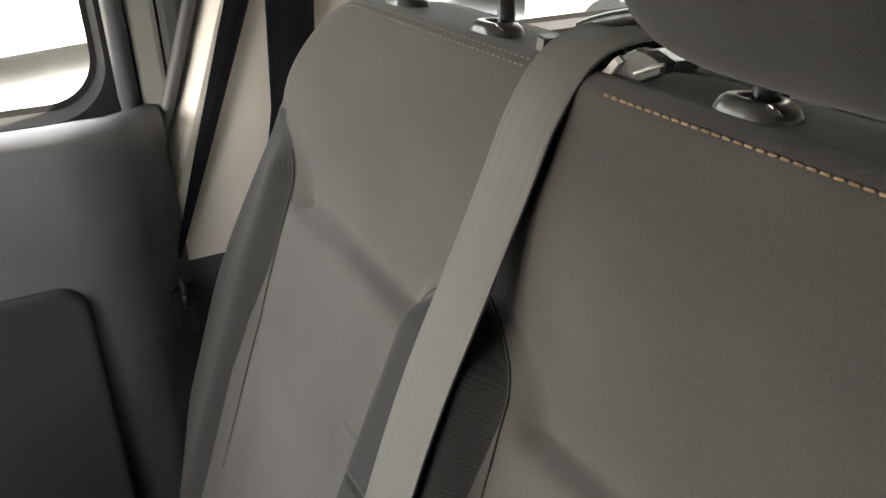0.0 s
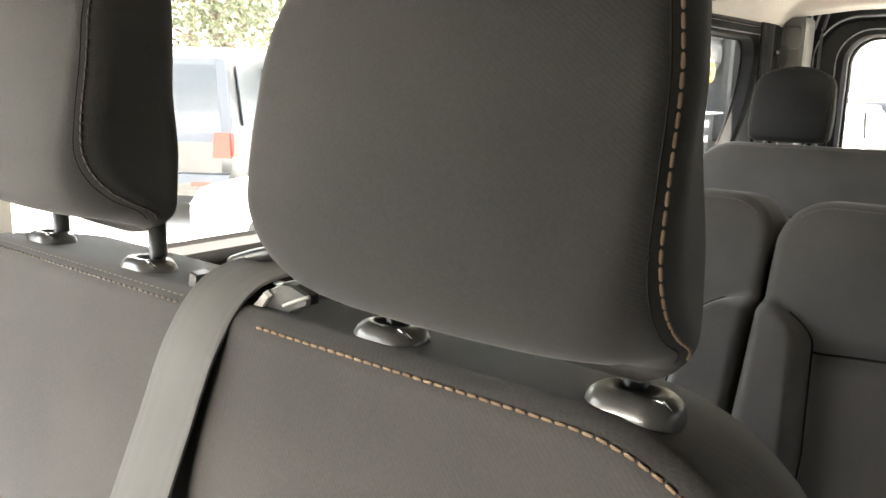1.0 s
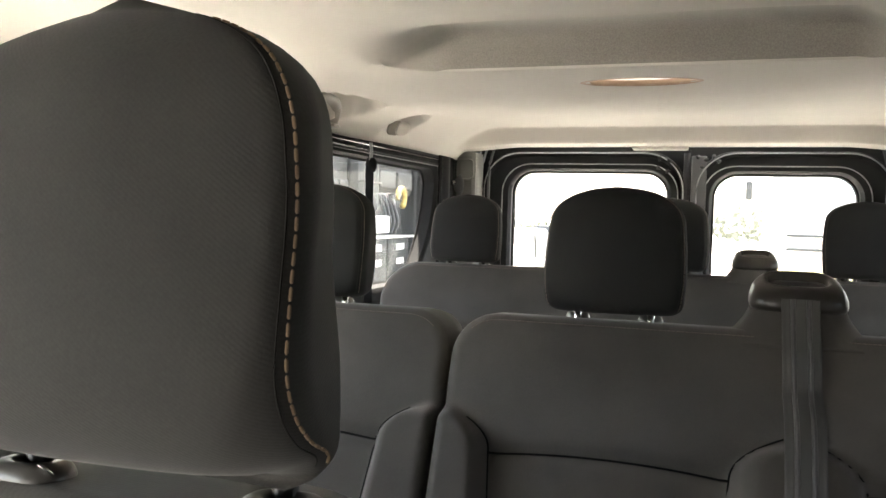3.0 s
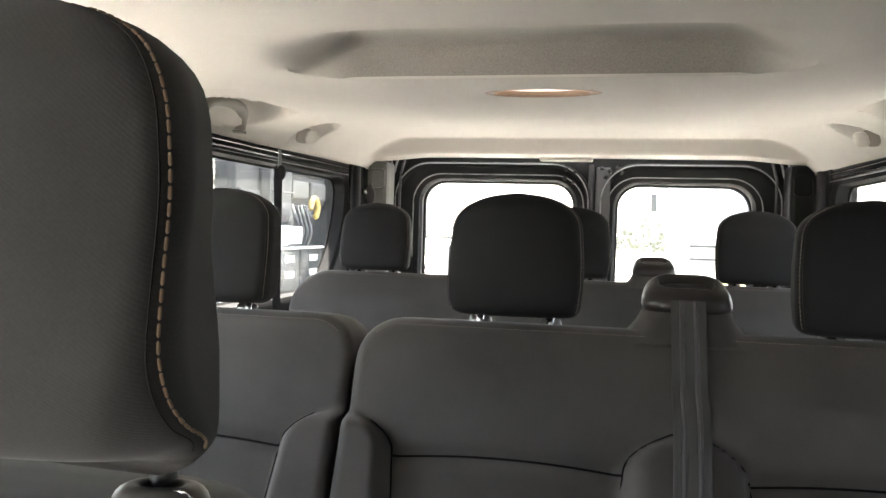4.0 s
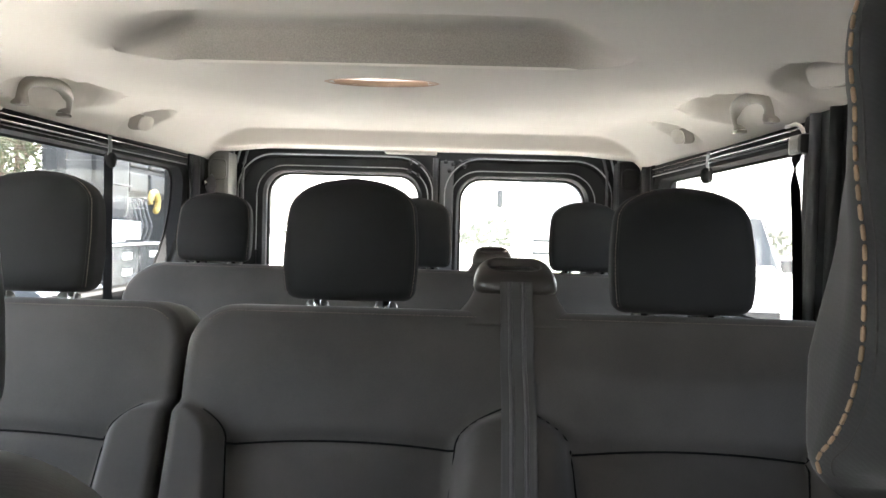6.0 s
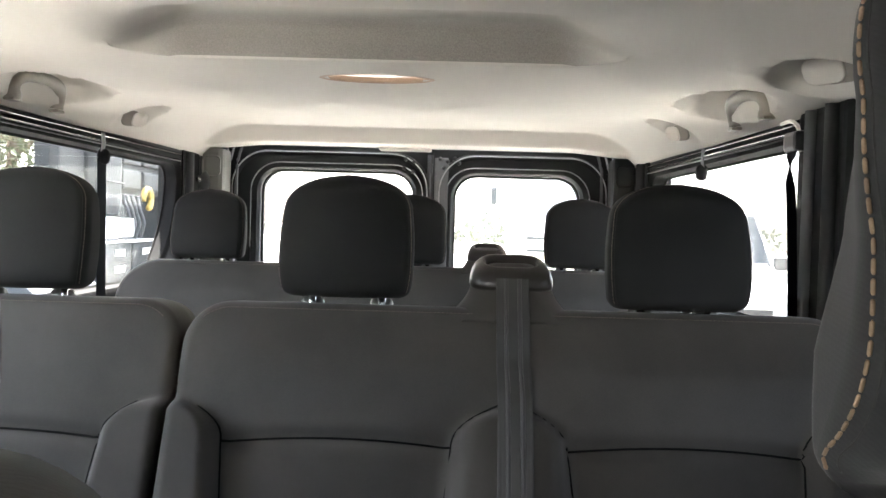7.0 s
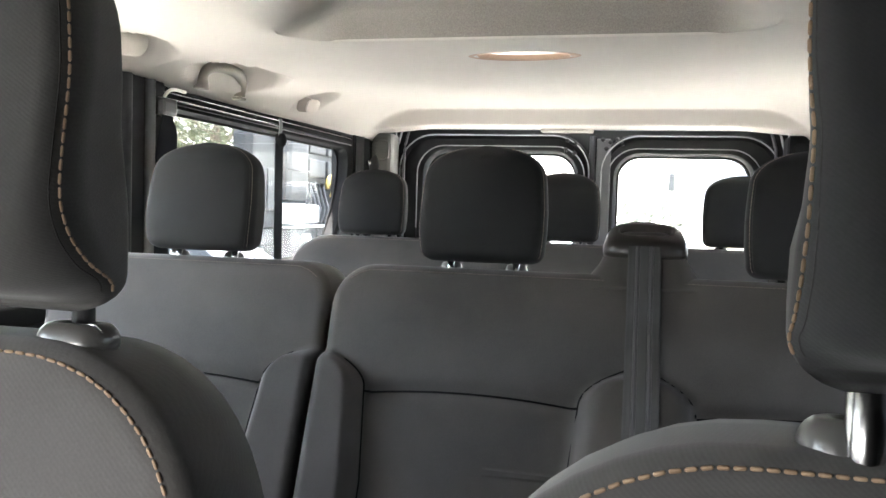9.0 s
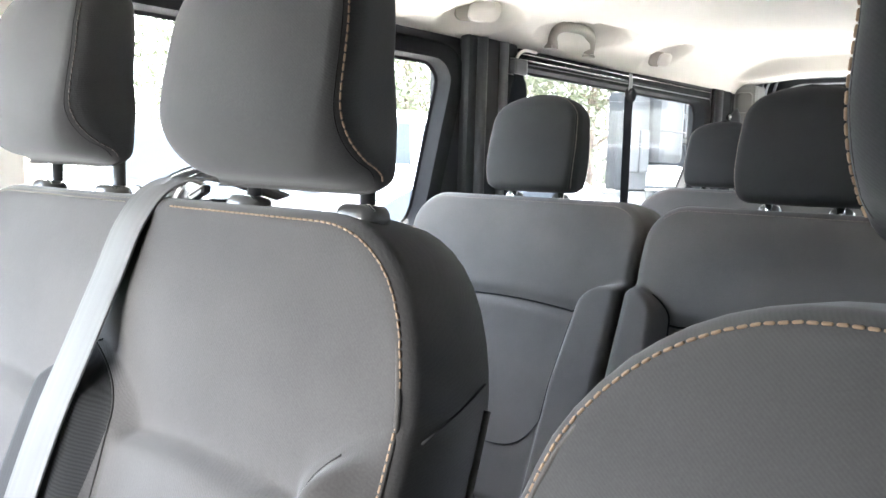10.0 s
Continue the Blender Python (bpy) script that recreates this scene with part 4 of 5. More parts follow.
# driver's seat
DRIVER = Back(0.13, 0.58, 0.232, 0.958, 20, [(0.355, 0.13)], deep=0.09, radius=0.125, seam=-0.168, over=0.007, edge=0.012, flare=(0.025, 0.025), level=0.7, shoulder=0.02)
driver = thing("driver_seat", "charcoal cloth driver seat with tan stitching", "seat", "front seats")
seat_back(driver, DRIVER, THREAD, right=-0.42, left=-0.42, r=0.0009, cloth=CLOTH_FRONT)
cushion(driver, 0.12, 0.59, -0.42, 0.06, 0.33, 0.47)
for x in (0.297, 0.417):
    guide(driver, x, 0.25, 0.958, 0.046, 0.03, 0.017, 6)
headrest(driver, 0.356, 0.207, 0.994, 0.196, 0.177, 0.058, posts=0.061, post_z=0.9, tilt=6, post_dy=0.032, post_r=0.0075, post_mat=STEEL, r=0.0007, cloth=CLOTH_DRIVER, skew=-0.75, wrap=(1.8, 0.5), tapers=(0.05, 0.07, 0.2, 0.33, 0.36))

# second row: a single seat and a double
ROW2L = Back(-0.69, -0.217, 1.052, 0.955, 23, [(-0.447, 0.147)], deep=0.11, radius=0.06, seam=-0.178, bottom=-0.5, swell=0.034)
seat2 = thing("single_car_seat", "charcoal cloth single seat in the second row", "seat", "second row seats")
seat_back(seat2, ROW2L, THREAD_PALE, (1,), -0.02, -0.1, r=0.0006)
cushion(seat2, -0.68, -0.225, 0.46, 0.9, 0.33, 0.47)
for x in (-0.505, -0.408):
    guide(seat2, x, 1.1, 0.957, 0.034, 0.024, 0.012, mat=CLIP)
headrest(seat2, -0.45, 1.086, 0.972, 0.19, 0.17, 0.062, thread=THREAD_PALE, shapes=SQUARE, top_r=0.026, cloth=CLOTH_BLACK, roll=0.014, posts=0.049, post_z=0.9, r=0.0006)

ROW2 = Back(-0.213, 0.69, 1.052, 0.955, 23, [(0.004, 0.147), (0.449, 0.15)], deep=0.11, radius=0.06, seam=-0.178, swell=0.034)
bench2 = thing("double_car_seat", "charcoal cloth double seat in the second row", "seat", "second row seats")
seat_back(bench2, ROW2, THREAD_PALE, (-1, 1), -0.1, -0.02, cuts=((0.203, 0.255),), r=0.0006)
cushion(bench2, -0.2, 0.68, 0.46, 0.9, 0.33, 0.47)
for x in (-0.05, 0.048, 0.412, 0.505):
    guide(bench2, x, 1.1, 0.957, 0.034, 0.024, 0.012, mat=CLIP)
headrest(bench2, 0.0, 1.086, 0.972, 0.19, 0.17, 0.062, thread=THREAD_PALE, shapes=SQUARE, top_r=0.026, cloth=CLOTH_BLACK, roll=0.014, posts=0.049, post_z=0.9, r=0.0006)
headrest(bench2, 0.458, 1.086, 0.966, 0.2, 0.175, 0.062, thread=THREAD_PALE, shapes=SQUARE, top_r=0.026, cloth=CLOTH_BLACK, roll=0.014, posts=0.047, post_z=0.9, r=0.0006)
belt_tower(bench2, 0.174, 0.286, 1.08, 0.958, 1.028)

# third row bench
ROW3 = Back(-0.735, 0.745, 2.075, 0.957, 20, [(-0.49, 0.147), (0.0, 0.147), (0.49, 0.147)], deep=0.11, radius=0.11, seam=-0.178)
bench3 = thing("triple_car_seat", "charcoal cloth three-seat rear bench", "seat")
seat_back(bench3, ROW3, THREAD_PALE, (-1, 1), -0.1, -0.1, r=0.0006)
cushion(bench3, -0.72, 0.73, 1.48, 1.92, 0.33, 0.47)
for xc in (-0.507, 0.03, 0.485):
    for dx in (-0.048, 0.048):
        guide(bench3, xc + dx, 2.12, 0.957, 0.034, 0.024, 0.012, mat=CLIP)
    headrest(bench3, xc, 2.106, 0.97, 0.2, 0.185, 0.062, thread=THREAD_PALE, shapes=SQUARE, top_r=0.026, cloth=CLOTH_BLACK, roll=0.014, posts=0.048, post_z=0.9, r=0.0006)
belt_tower(bench3, 0.186, 0.29, 2.1, 0.96, 1.022)

# ---------------------------------------------------------------- belts
belt = thing("seat_belt", "black webbing belt hanging over the front bench", "seat belt", "seat belts")
path = [(-0.215, 0.33, 0.985), (-0.235, 0.292, 0.997), (-0.255, 0.262, 0.999), (-0.264, 0.238, 0.99)] + [BENCH.flat(-0.263 - 0.03 * h, h, 0.009 + 0.105 * min(-h, 0.2)) for h in (-0.02, -0.06, -0.12, -0.18, -0.24, -0.32, -0.4, -0.47)]
path = spline(path, 5)
ribbon("strap", path, 0.043, WEB, belt)
# the belt's outlet on top of the bench: bracket, catch and a folded black arm
boxed("outlet", (-0.275, 0.27, 0.966), (-0.235, 0.31, 0.984), PLASTIC, belt, 0.006, "black plastic belt outlet")


def slab(name, outline, y0, y1, mat, label=""):
    """A plate cut to an outline in x and z, from y0 to y1, slightly smaller at its front."""
    cx = sum(p[0] for p in outline) / len(outline)
    cz = sum(p[1] for p in outline) / len(outline)
    rings = [[Vector((cx + (x - cx) * k, y, cz + (z - cz) * k)) for x, z in outline] for y, k in ((y1, 0.96), (y1 - 0.001, 1.0), (y0 + 0.0015, 1.0), (y0, 0.9))]
    v, f = rings_to_mesh(rings, True, True)
    return link(name, v, f, mat, belt, label, smooth=False)


slab("catch", [(-0.264, 0.966), (-0.258, 0.975), (-0.247, 0.982), (-0.24, 0.987), (-0.233, 0.994), (-0.229, 0.992), (-0.237, 0.983), (-0.244, 0.974), (-0.253, 0.971)], 0.24, 0.25, CATCH, "pale grey plastic catch")
slab("notch", [(-0.2555, 0.9785), (-0.2485, 0.983), (-0.2485, 0.9775), (-0.2555, 0.9765)], 0.2375, 0.24, FRAME, "black notch")
slab("flap", [(-0.233, 0.994), (-0.223, 0.999), (-0.215, 0.999), (-0.203, 0.996), (-0.204, 0.991), (-0.215, 0.986), (-0.237, 0.975), (-0.242, 0.974)], 0.2425, 0.25, PLASTIC, "black flap")
tube("flap_edge", [(-0.221, 0.2415, 0.988), (-0.212, 0.2415, 0.992), (-0.202, 0.2415, 0.996)], 0.0009, CATCH, belt)
tube("bar_tack", [(-0.2415, 0.2355, 0.9735), (-0.2345, 0.2355, 0.9765)], 0.0013, THREAD, belt, "tan bar tack")
slab("housing", [(-0.272, 0.966), (-0.245, 0.967), (-0.246, 0.985), (-0.254, 0.992), (-0.272, 0.99)], 0.252, 0.262, PLASTIC, "black housing")
tube("pin", [(-0.2655, 0.236, 0.971), (-0.259, 0.238, 0.9725)], 0.004, CHROME, belt, "bright metal pin")
slab("buckle_end", [(-0.301, 0.979), (-0.292, 0.981), (-0.291, 0.992), (-0.298, 0.993)], 0.24, 0.25, PLASTIC)
for dy, dz in ((0.0, 0.003), (0.012, -0.002)):
    tube("arm", spline([(-0.292, 0.264 + dy, 0.992 + dz), (-0.268, 0.264 + dy, 1.0 + dz), (-0.24, 0.266 + dy, 1.006 + dz), (-0.2, 0.27 + dy, 1.008 + dz)], 5), 0.0034, PLASTIC, belt, "", 8, 1.2)
belt2 = thing("seat_belt", "black webbing belt hanging down the second row", "seat belt", "seat belts")
path = [(0.2295, 1.064, 1.004), (0.2295, 1.054, 0.986), (0.2295, 1.04, 0.964)] + [ROW2.flat(0.2295 + 0.004 * (-h), h, 0.012 + max(ROW2.relief(0.2295 + dx, h - dh) for dx in (-0.022, 0, 0.022) for dh in (0, 0.03, -0.03))) for h in (-0.03, -0.07, -0.11, -0.15, -0.2, -0.27, -0.35, -0.46)]
path = spline(path, 5)
ribbon("strap", path, 0.044, WEB_BLACK, belt2)
for dx in (-0.009, 0.009):
    ribbon("stripe", [p + Vector((dx, -0.0012, 0.0004)) for p in path], 0.006, WEB_STRIPE, belt2, thick=0.001)


# ---------------------------------------------------------------- ceiling fittings
def ellipse_ring(cx, cy, a, b, z, n=40):
    return [Vector((cx + a * math.cos(2 * math.pi * k / n), cy + b * math.sin(2 * math.pi * k / n), z)) for k in range(n)]


lamp = thing("ceiling_lamp", "lit oval white courtesy lamp recessed in the headliner", "lamp")
zc = 1.353
cx, cy, a, b = LAMP
v, f = rings_to_mesh([ellipse_ring(cx, cy, a + 0.012, b + 0.012, zc - 0.0015), ellipse_ring(cx, cy, a + 0.002, b + 0.002, zc - 0.003), ellipse_ring(cx, cy, a - 0.003, b - 0.004, zc + 0.002),
                      ellipse_ring(cx, cy, a - 0.008, b - 0.009, zc + 0.03)], False, False)
link("rim", v, f, LAMP_RIM, lamp, "brownish recessed rim")
v, f = rings_to_mesh([ellipse_ring(cx, cy, a - 0.004, b - 0.005, zc + 0.011), ellipse_ring(cx, cy, a - 0.006, b - 0.007, zc + 0.0075), ellipse_ring(cx, cy, a - 0.03, b - 0.02, zc + 0.005)], True, True)
link("lens", v, f, LENS, lamp, "lit white lens")


def grab_handle(sign, y):
    """A grip hinged on two feet at the headliner's lower edge and folded up against it."""
    t = thing("grab_handle", "beige plastic grab handle folded up against the headliner", "grab handle", "grab handles")
    pts = [(0.79, -0.04, 1.316), (0.789, -0.044, 1.336), (0.783, -0.04, 1.356), (0.775, -0.02, 1.368), (0.768, 0.015, 1.373), (0.766, 0.06, 1.374), (0.769, 0.105, 1.37),
           (0.778, 0.134, 1.358), (0.787, 0.146, 1.34), (0.79, 0.148, 1.322)]
    path = spline([(sign * x, y + dy, z) for x, dy, z in pts], 5)
    n = len(path)
    tube("grip", path, [0.0172 - 0.003 * i / n + 0.001 * abs(2 * i / n - 1) for i in range(n)], HANDLE, t, sides=14, flat=0.85)
    for dy in (-0.04, 0.148):
        boxed("foot", (sign * 0.802, y + dy - 0.017, 1.312), (sign * 0.778, y + dy + 0.015, 1.32), HANDLE, t, 0.003)
    return t


def coat_hook(sign, y, wide=0.036):
    t = thing("coat_hook", "beige plastic coat hook set in a dished headliner pocket", "coat hook", "coat hooks")
    high = 0.017 + wide * 0.08

    def oval(name, yc, zc, a, b, x0, x1, mat, label=""):
        rings = []
        for x, k in ((x0, 1.0), ((x0 * 0.3 + x1 * 0.7), 1.0), (x1, 0.9)):
            rings.append([Vector((sign * (x - 0.3 * q - 0.6 * p), yc + p * k, zc + q * k)) for p, q in rrect(-a, a, -b, b, min(a, b) * 0.75, 8, 3)])
        v, f = rings_to_mesh(rings, True, True)
        link(name, v, f, mat, t, label)

    oval("pocket", y - 0.012, 1.352, wide / 2 + 0.003, high + 0.002, 0.776, 0.77, HANDLE, "beige pocket")
    oval("plate", y + 0.006, 1.35, wide / 2, high, 0.758, 0.752, HEADLINER)
    return t


for sign in (-1, 1):
    grab_handle(sign, 1.69)
    coat_hook(sign, 2.235, 0.036)
    coat_hook(sign, 1.315, 0.062)

# rolled sun blind in its rail above the rear side windows
for sign in (-1, 1):
    t = thing("blind_rail", "black blind cassette with thin bright rods above the window", "blind")
    x = sign * 0.822
    boxed("cassette", (x - 0.008, 1.5, 1.277), (x + 0.014, 2.75, 1.302), FRAME, t, 0.004)
    for k, (dz, dx) in enumerate(((0.0, 0.016), (-0.012, 0.012), (-0.022, 0.014))):
        tube("rod", [(x - sign * dx, 1.52, 1.288 + dz), (x - sign * dx, 2.74, 1.294 + dz)], 0.0014 if k == 1 else 0.0018, CHROME if k < 2 else PLASTIC, t, sides=6)
    tube("cord", spline([(x - sign * 0.02, 1.60, 1.298), (x - sign * 0.022, 1.55, 1.297), (x - sign * 0.02, 1.525, 1.285), (x - sign * 0.015, 1.515, 1.262)], 6), 0.004, CREAM, t)
    # belt of the second row: a guide on the pillar and its twisted webbing
    gb = thing("seat_belt", "black webbing belt hanging from a guide on the dark pillar", "seat belt", "seat belts")
    boxed("belt_guide", (sign * 0.806, 1.475, 1.232), (sign * 0.778, 1.535, 1.272), PLASTIC, gb, 0.01, "black plastic guide")
    ribbon("strap", spline([(sign * 0.786, 1.5, 1.25), (sign * 0.782, 1.502, 1.2), (sign * 0.782, 1.485, 1.1), (sign * 0.784, 1.47, 0.9), (sign * 0.786, 1.46, 0.6)], 5), 0.042, WEB_DARK, gb,
           across=[(0.0, 1, 0)] * 4 + [(0.25 * k, 1, 0) for k in range(1, 5)] + [(1.0, 1, 0)] * 13)
    # belt of the rear row hanging from its loop
    bt = thing("seat_belt", "black webbing belt hanging from its loop beside the rear window", "seat belt", "seat belts")
    ribbon("loop_strap", [(sign * 0.805, 2.12, 1.3), (sign * 0.803, 2.12, 1.27), (sign * 0.806, 2.12, 1.245)], 0.022, TRIM, bt, "grey loop over the rail", across=(0, 1, 0))
    v, f = rings_to_mesh([[Vector((sign * xx, 2.122 + 0.016 * k * math.cos(2 * math.pi * i / 14), 1.235 + 0.021 * k * math.sin(2 * math.pi * i / 14))) for i in range(14)] for xx, k in ((0.815, 0.9), (0.808, 1.0), (0.796, 1.0), (0.79, 0.7))], True, True)
    link("clip", v, f, FRAME, bt, "black plastic clip")
    ribbon("strap", spline([(sign * 0.808, 2.12, 1.23), (sign * 0.804, 2.112, 1.16), (sign * 0.797, 2.1, 0.95), (sign * 0.79, 2.09, 0.7)], 5), 0.034, WEB_DARK, bt, across=(0.3, 1, 0))

# ---------------------------------------------------------------- front passenger door and centre pillar
fd = thing("front_door", "dark grey moulded plastic inner panel of the front passenger door", "door", kind="structure")
prof = [(-0.83, 0.84), (-0.775, 0.85), (-0.755, 0.842), (-0.742, 0.815), (-0.738, 0.77), (-0.741, 0.7), (-0.743, 0.655), (-0.745, 0.6), (-0.75, 0.45), (-0.755, 0.1)]
vv, ff = [], []
yl = [-0.85, -0.6, -0.3, -0.1, 0.0, 0.06, 0.09, 0.108, 0.115]
for y in yl:
    k = smooth01((y - 0.03) / 0.085)
    for x, z in prof:
        vv.append((x - 0.055 * k * k, y, z))
np_ = len(prof)
for j in range(len(yl) - 1):
    for i in range(np_ - 1):
        q = j * np_ + i
        ff.append((q, q + 1, q + np_ + 1, q + np_))
ff.append(tuple((len(yl) - 1) * np_ + i for i in range(np_)))
link("door_panel", vv, ff, DOOR_TRIM, fd)
rings = []
for x, ins in ((-0.752, 0.0), (-0.741, 0.0), (-0.7375, 0.002), (-0.736, 0.006), (-0.7365, 0.012)):
    rings.append([Vector((x, y, z)) for y, z in rrect(-0.6 + ins, 0.004 - ins - 0.0, 0.15 + ins, 0.7 - ins, 0.03, 8, 6)])
v, f = rings_to_mesh(rings, False, True)
link("pocket_panel", v, f, DOOR_LOW, fd)
boxed("window_post", (-0.838, 0.1, 0.835), (-0.824, 0.13, 1.3), PALE_TRIM, fd, 0.006)
boxed("door_edge", (-0.838, 0.1305, 0.5), (-0.825, 0.158, 1.3), TRIM, fd, 0.008)
tube("window_bead", [(-0.828, 0.089, 0.845), (-0.828, 0.089, 1.3)], 0.011, DOOR_TRIM, fd)


def slant(z):
    """Forward edge of the centre pillar, raked towards its foot."""
    return 0.194 + 0.379 * (min(z, 1.02) - 1.02)


tube("seal", [(-0.82, slant(z) - 0.003, z) for z in (1.3, 1.02, 0.9, 0.8, 0.7, 0.6, 0.4)], 0.0075, TRIM, fd)

bp_ = thing("centre_pillar", "cream pillar trim over dark lower trim", "pillar", kind="structure")


def raked(name, za, zb, x, mat):
    zs_ = [za + (zb - za) * i / 8 for i in range(9)]
    rings = [[Vector((-0.838, slant(z) + 0.002, z)), Vector((x - 0.03, slant(z) + 0.007, z)), Vector((x - 0.006, slant(z) + 0.019, z)), Vector((x, slant(z) + 0.024, z)), Vector((x, 0.36, z)), Vector((-0.838, 0.36, z))] for z in zs_]
    v, f = rings_to_mesh(rings, True, True)
    return link(name, v, f, mat, bp_, smooth=False)


raked("pillar_cover", 0.67, 1.31, -0.8, CREAM)
raked("lower_cover", 0.0, 0.668, -0.802, TRIM)
pb = thing("seat_belt", "dark blue-grey webbing belt running down the cream centre pillar", "seat belt", "seat belts")
ribbon("strap", [(-0.792, 0.2325 + (0.379 if z < 1.02 else 0.285) * (z - 1.02), z) for z in (1.2, 1.02, 0.9, 0.8, 0.68)], 0.03, WEB_DARK, pb, across=(0.0, 1, 0), widths=[0.036, 0.028, 0.022, 0.016, 0.006])
ribbon("strap", [(-0.788, 0.272, 1.2), (-0.788, 0.2615, 0.95), (-0.787, 0.254, 0.83), (-0.786, 0.235, 0.74), (-0.785, 0.2, 0.55)], 0.053, WEB_DARK, pb, across=(0.0, 1, 0))
boxed("tongue", (-0.79, 0.085, 0.59), (-0.772, 0.115, 0.65), PLASTIC, pb, 0.006)
tube("tongue_ring", [(-0.78 + 0.012 * math.cos(a / 12 * 6.283), 0.1, 0.645 + 0.02 * math.sin(a / 12 * 6.283)) for a in range(13)], 0.004, PLASTIC, pb)
for sign in (-1, 1):
    cp = thing("rear_door_pillar", "dark trimmed pillar between side windows", "pillar", kind="structure")
    boxed("pillar_cover", (sign * 0.838, 1.335, 0.1), (sign * 0.805, 1.53, 1.31), TRIM_BLACK, cp, 0.012)
    tube("seal", [(sign * 0.80, 1.375, 0.2), (sign * 0.80, 1.375, 1.305)], 0.014, RUBBER, cp)
    tube("seal", [(sign * 0.80, 1.46, 0.2), (sign * 0.80, 1.46, 1.305)], 0.012, TRIM, cp)

# belt reel and anchor on the rear corner post
reel = thing("belt_reel", "black belt reel cover with bright bolt on the corner post", "belt reel")
v, f = rings_to_mesh([[Vector((-0.808 + 0.03 * k * math.cos(2 * math.pi * i / 18) * s, 3.03 - 0.02 * k, 1.215 + 0.045 * s * math.sin(2 * math.pi * i / 18))) for i in range(18)] for k, s in ((0.0, 1.0), (0.5, 0.98), (0.9, 0.8), (1.0, 0.5))], True, True)
link("cover", v, f, TRIM, reel)
tube("bolt", [(-0.83, 3.01, 1.222), (-0.822, 2.98, 1.222)], 0.011, CHROME, reel)

# ---------------------------------------------------------------- outside
GRAVEL = material("pale_concrete_yard", (0.34, 0.33, 0.31), 0.9, vary=0.2, scale=3, bump=0.4, bump_scale=40)
ground = bmesh.new()
box(ground, (-900, -900, GROUND - 0.4), (900, 900, GROUND))
tagged(part("ground", ground, GRAVEL), "pale concrete vehicle yard in bright daylight", "ground", kind="structure")

SILVER = material("grey_paint", (0.032, 0.033, 0.035), 0.3, 0.3, vary=0.04, bump=0.0, coat=0.6)
WHITE = material("white_paint", (0.75, 0.75, 0.74), 0.35, vary=0.04, bump=0.0, coat=0.5)
YELLOWISH = material("pale_yellow_paint", (0.55, 0.47, 0.25), 0.4, vary=0.05, bump=0.0)
YELLOW = material("yellow_paint", (0.36, 0.27, 0.08), 0.4, vary=0.08, bump=0.0)
TANK = material("weathered_grey_tank", (0.032, 0.034, 0.035), 0.5, vary=0.25, scale=14, bump=0.1)
LOCKER = material("dark_locker_paint", (0.03, 0.032, 0.033), 0.5, vary=0.2, scale=14, bump=0.1)
# lorry windscreen: the sky's reflection is put into a pale base colour
PALE_GLASS = material("sky_reflection_windscreen", (0.3, 0.31, 0.31), 0.15, vary=0.1, bump=0.0)
LORRY = material("pale_lorry_paint", (0.68, 0.67, 0.62), 0.4, vary=0.06, bump=0.0, coat=0.4)
DARKCAR = material("dark_grey_paint", (0.025, 0.027, 0.03), 0.3, vary=0.08, bump=0.0, coat=0.5)
DUSTY = material("dusty_grey_steel", (0.024, 0.0255, 0.026), 0.55, vary=0.25, scale=20, bump=0.1)
CARGLASS = material("dark_car_glass", (0.02, 0.024, 0.027), 0.3, vary=0.1, bump=0.0)
TYRE = material("tyre_rubber", (0.025, 0.025, 0.025), 0.85)
RIM = material("alloy_rim", (0.5, 0.5, 0.5), 0.35, 0.8, vary=0.05, bump=0.0)
RED = material("red_lens", (0.2, 0.012, 0.006), 0.2, vary=0.1, bump=0.0)
CLEAR = material("clear_lens", (0.7, 0.7, 0.68), 0.15, vary=0.05, bump=0.0)


def place(ob, x, y, heading):
    """Stands a thing on the ground; heading in degrees to the left of the van's rearward axis."""
    ob.matrix_world = Matrix.Translation((x, y, GROUND)) @ Matrix.Rotation(radians(heading), 4, "Z")
    return ob


def shell(name, profile, half, mat, parent, narrow=None, label=""):
    """A body lofted across the car: profile points (y along the car, z); narrow(z) gives the side's inset."""
    rings = []
    for u in (-1, -0.97, -0.85, -0.4, 0, 0.4, 0.85, 0.97, 1):
        ring = []
        for y, z in profile:
            w = half - (narrow(z) if narrow else 0)
            soft = 0.0 if abs(u) < 0.9 else (abs(u) - 0.9) * 0.35
            cy = sum(p[0] for p in profile) / len(profile)
            ring.append(Vector((u * w, y - (y - cy) * soft * 0.6, z - (0.04 if abs(u) == 1 and z > 0.8 else 0.0))))
        rings.append(ring)
    v, f = rings_to_mesh(rings, True, True)
    return link(name, v, f, mat, parent, label, smooth=False)


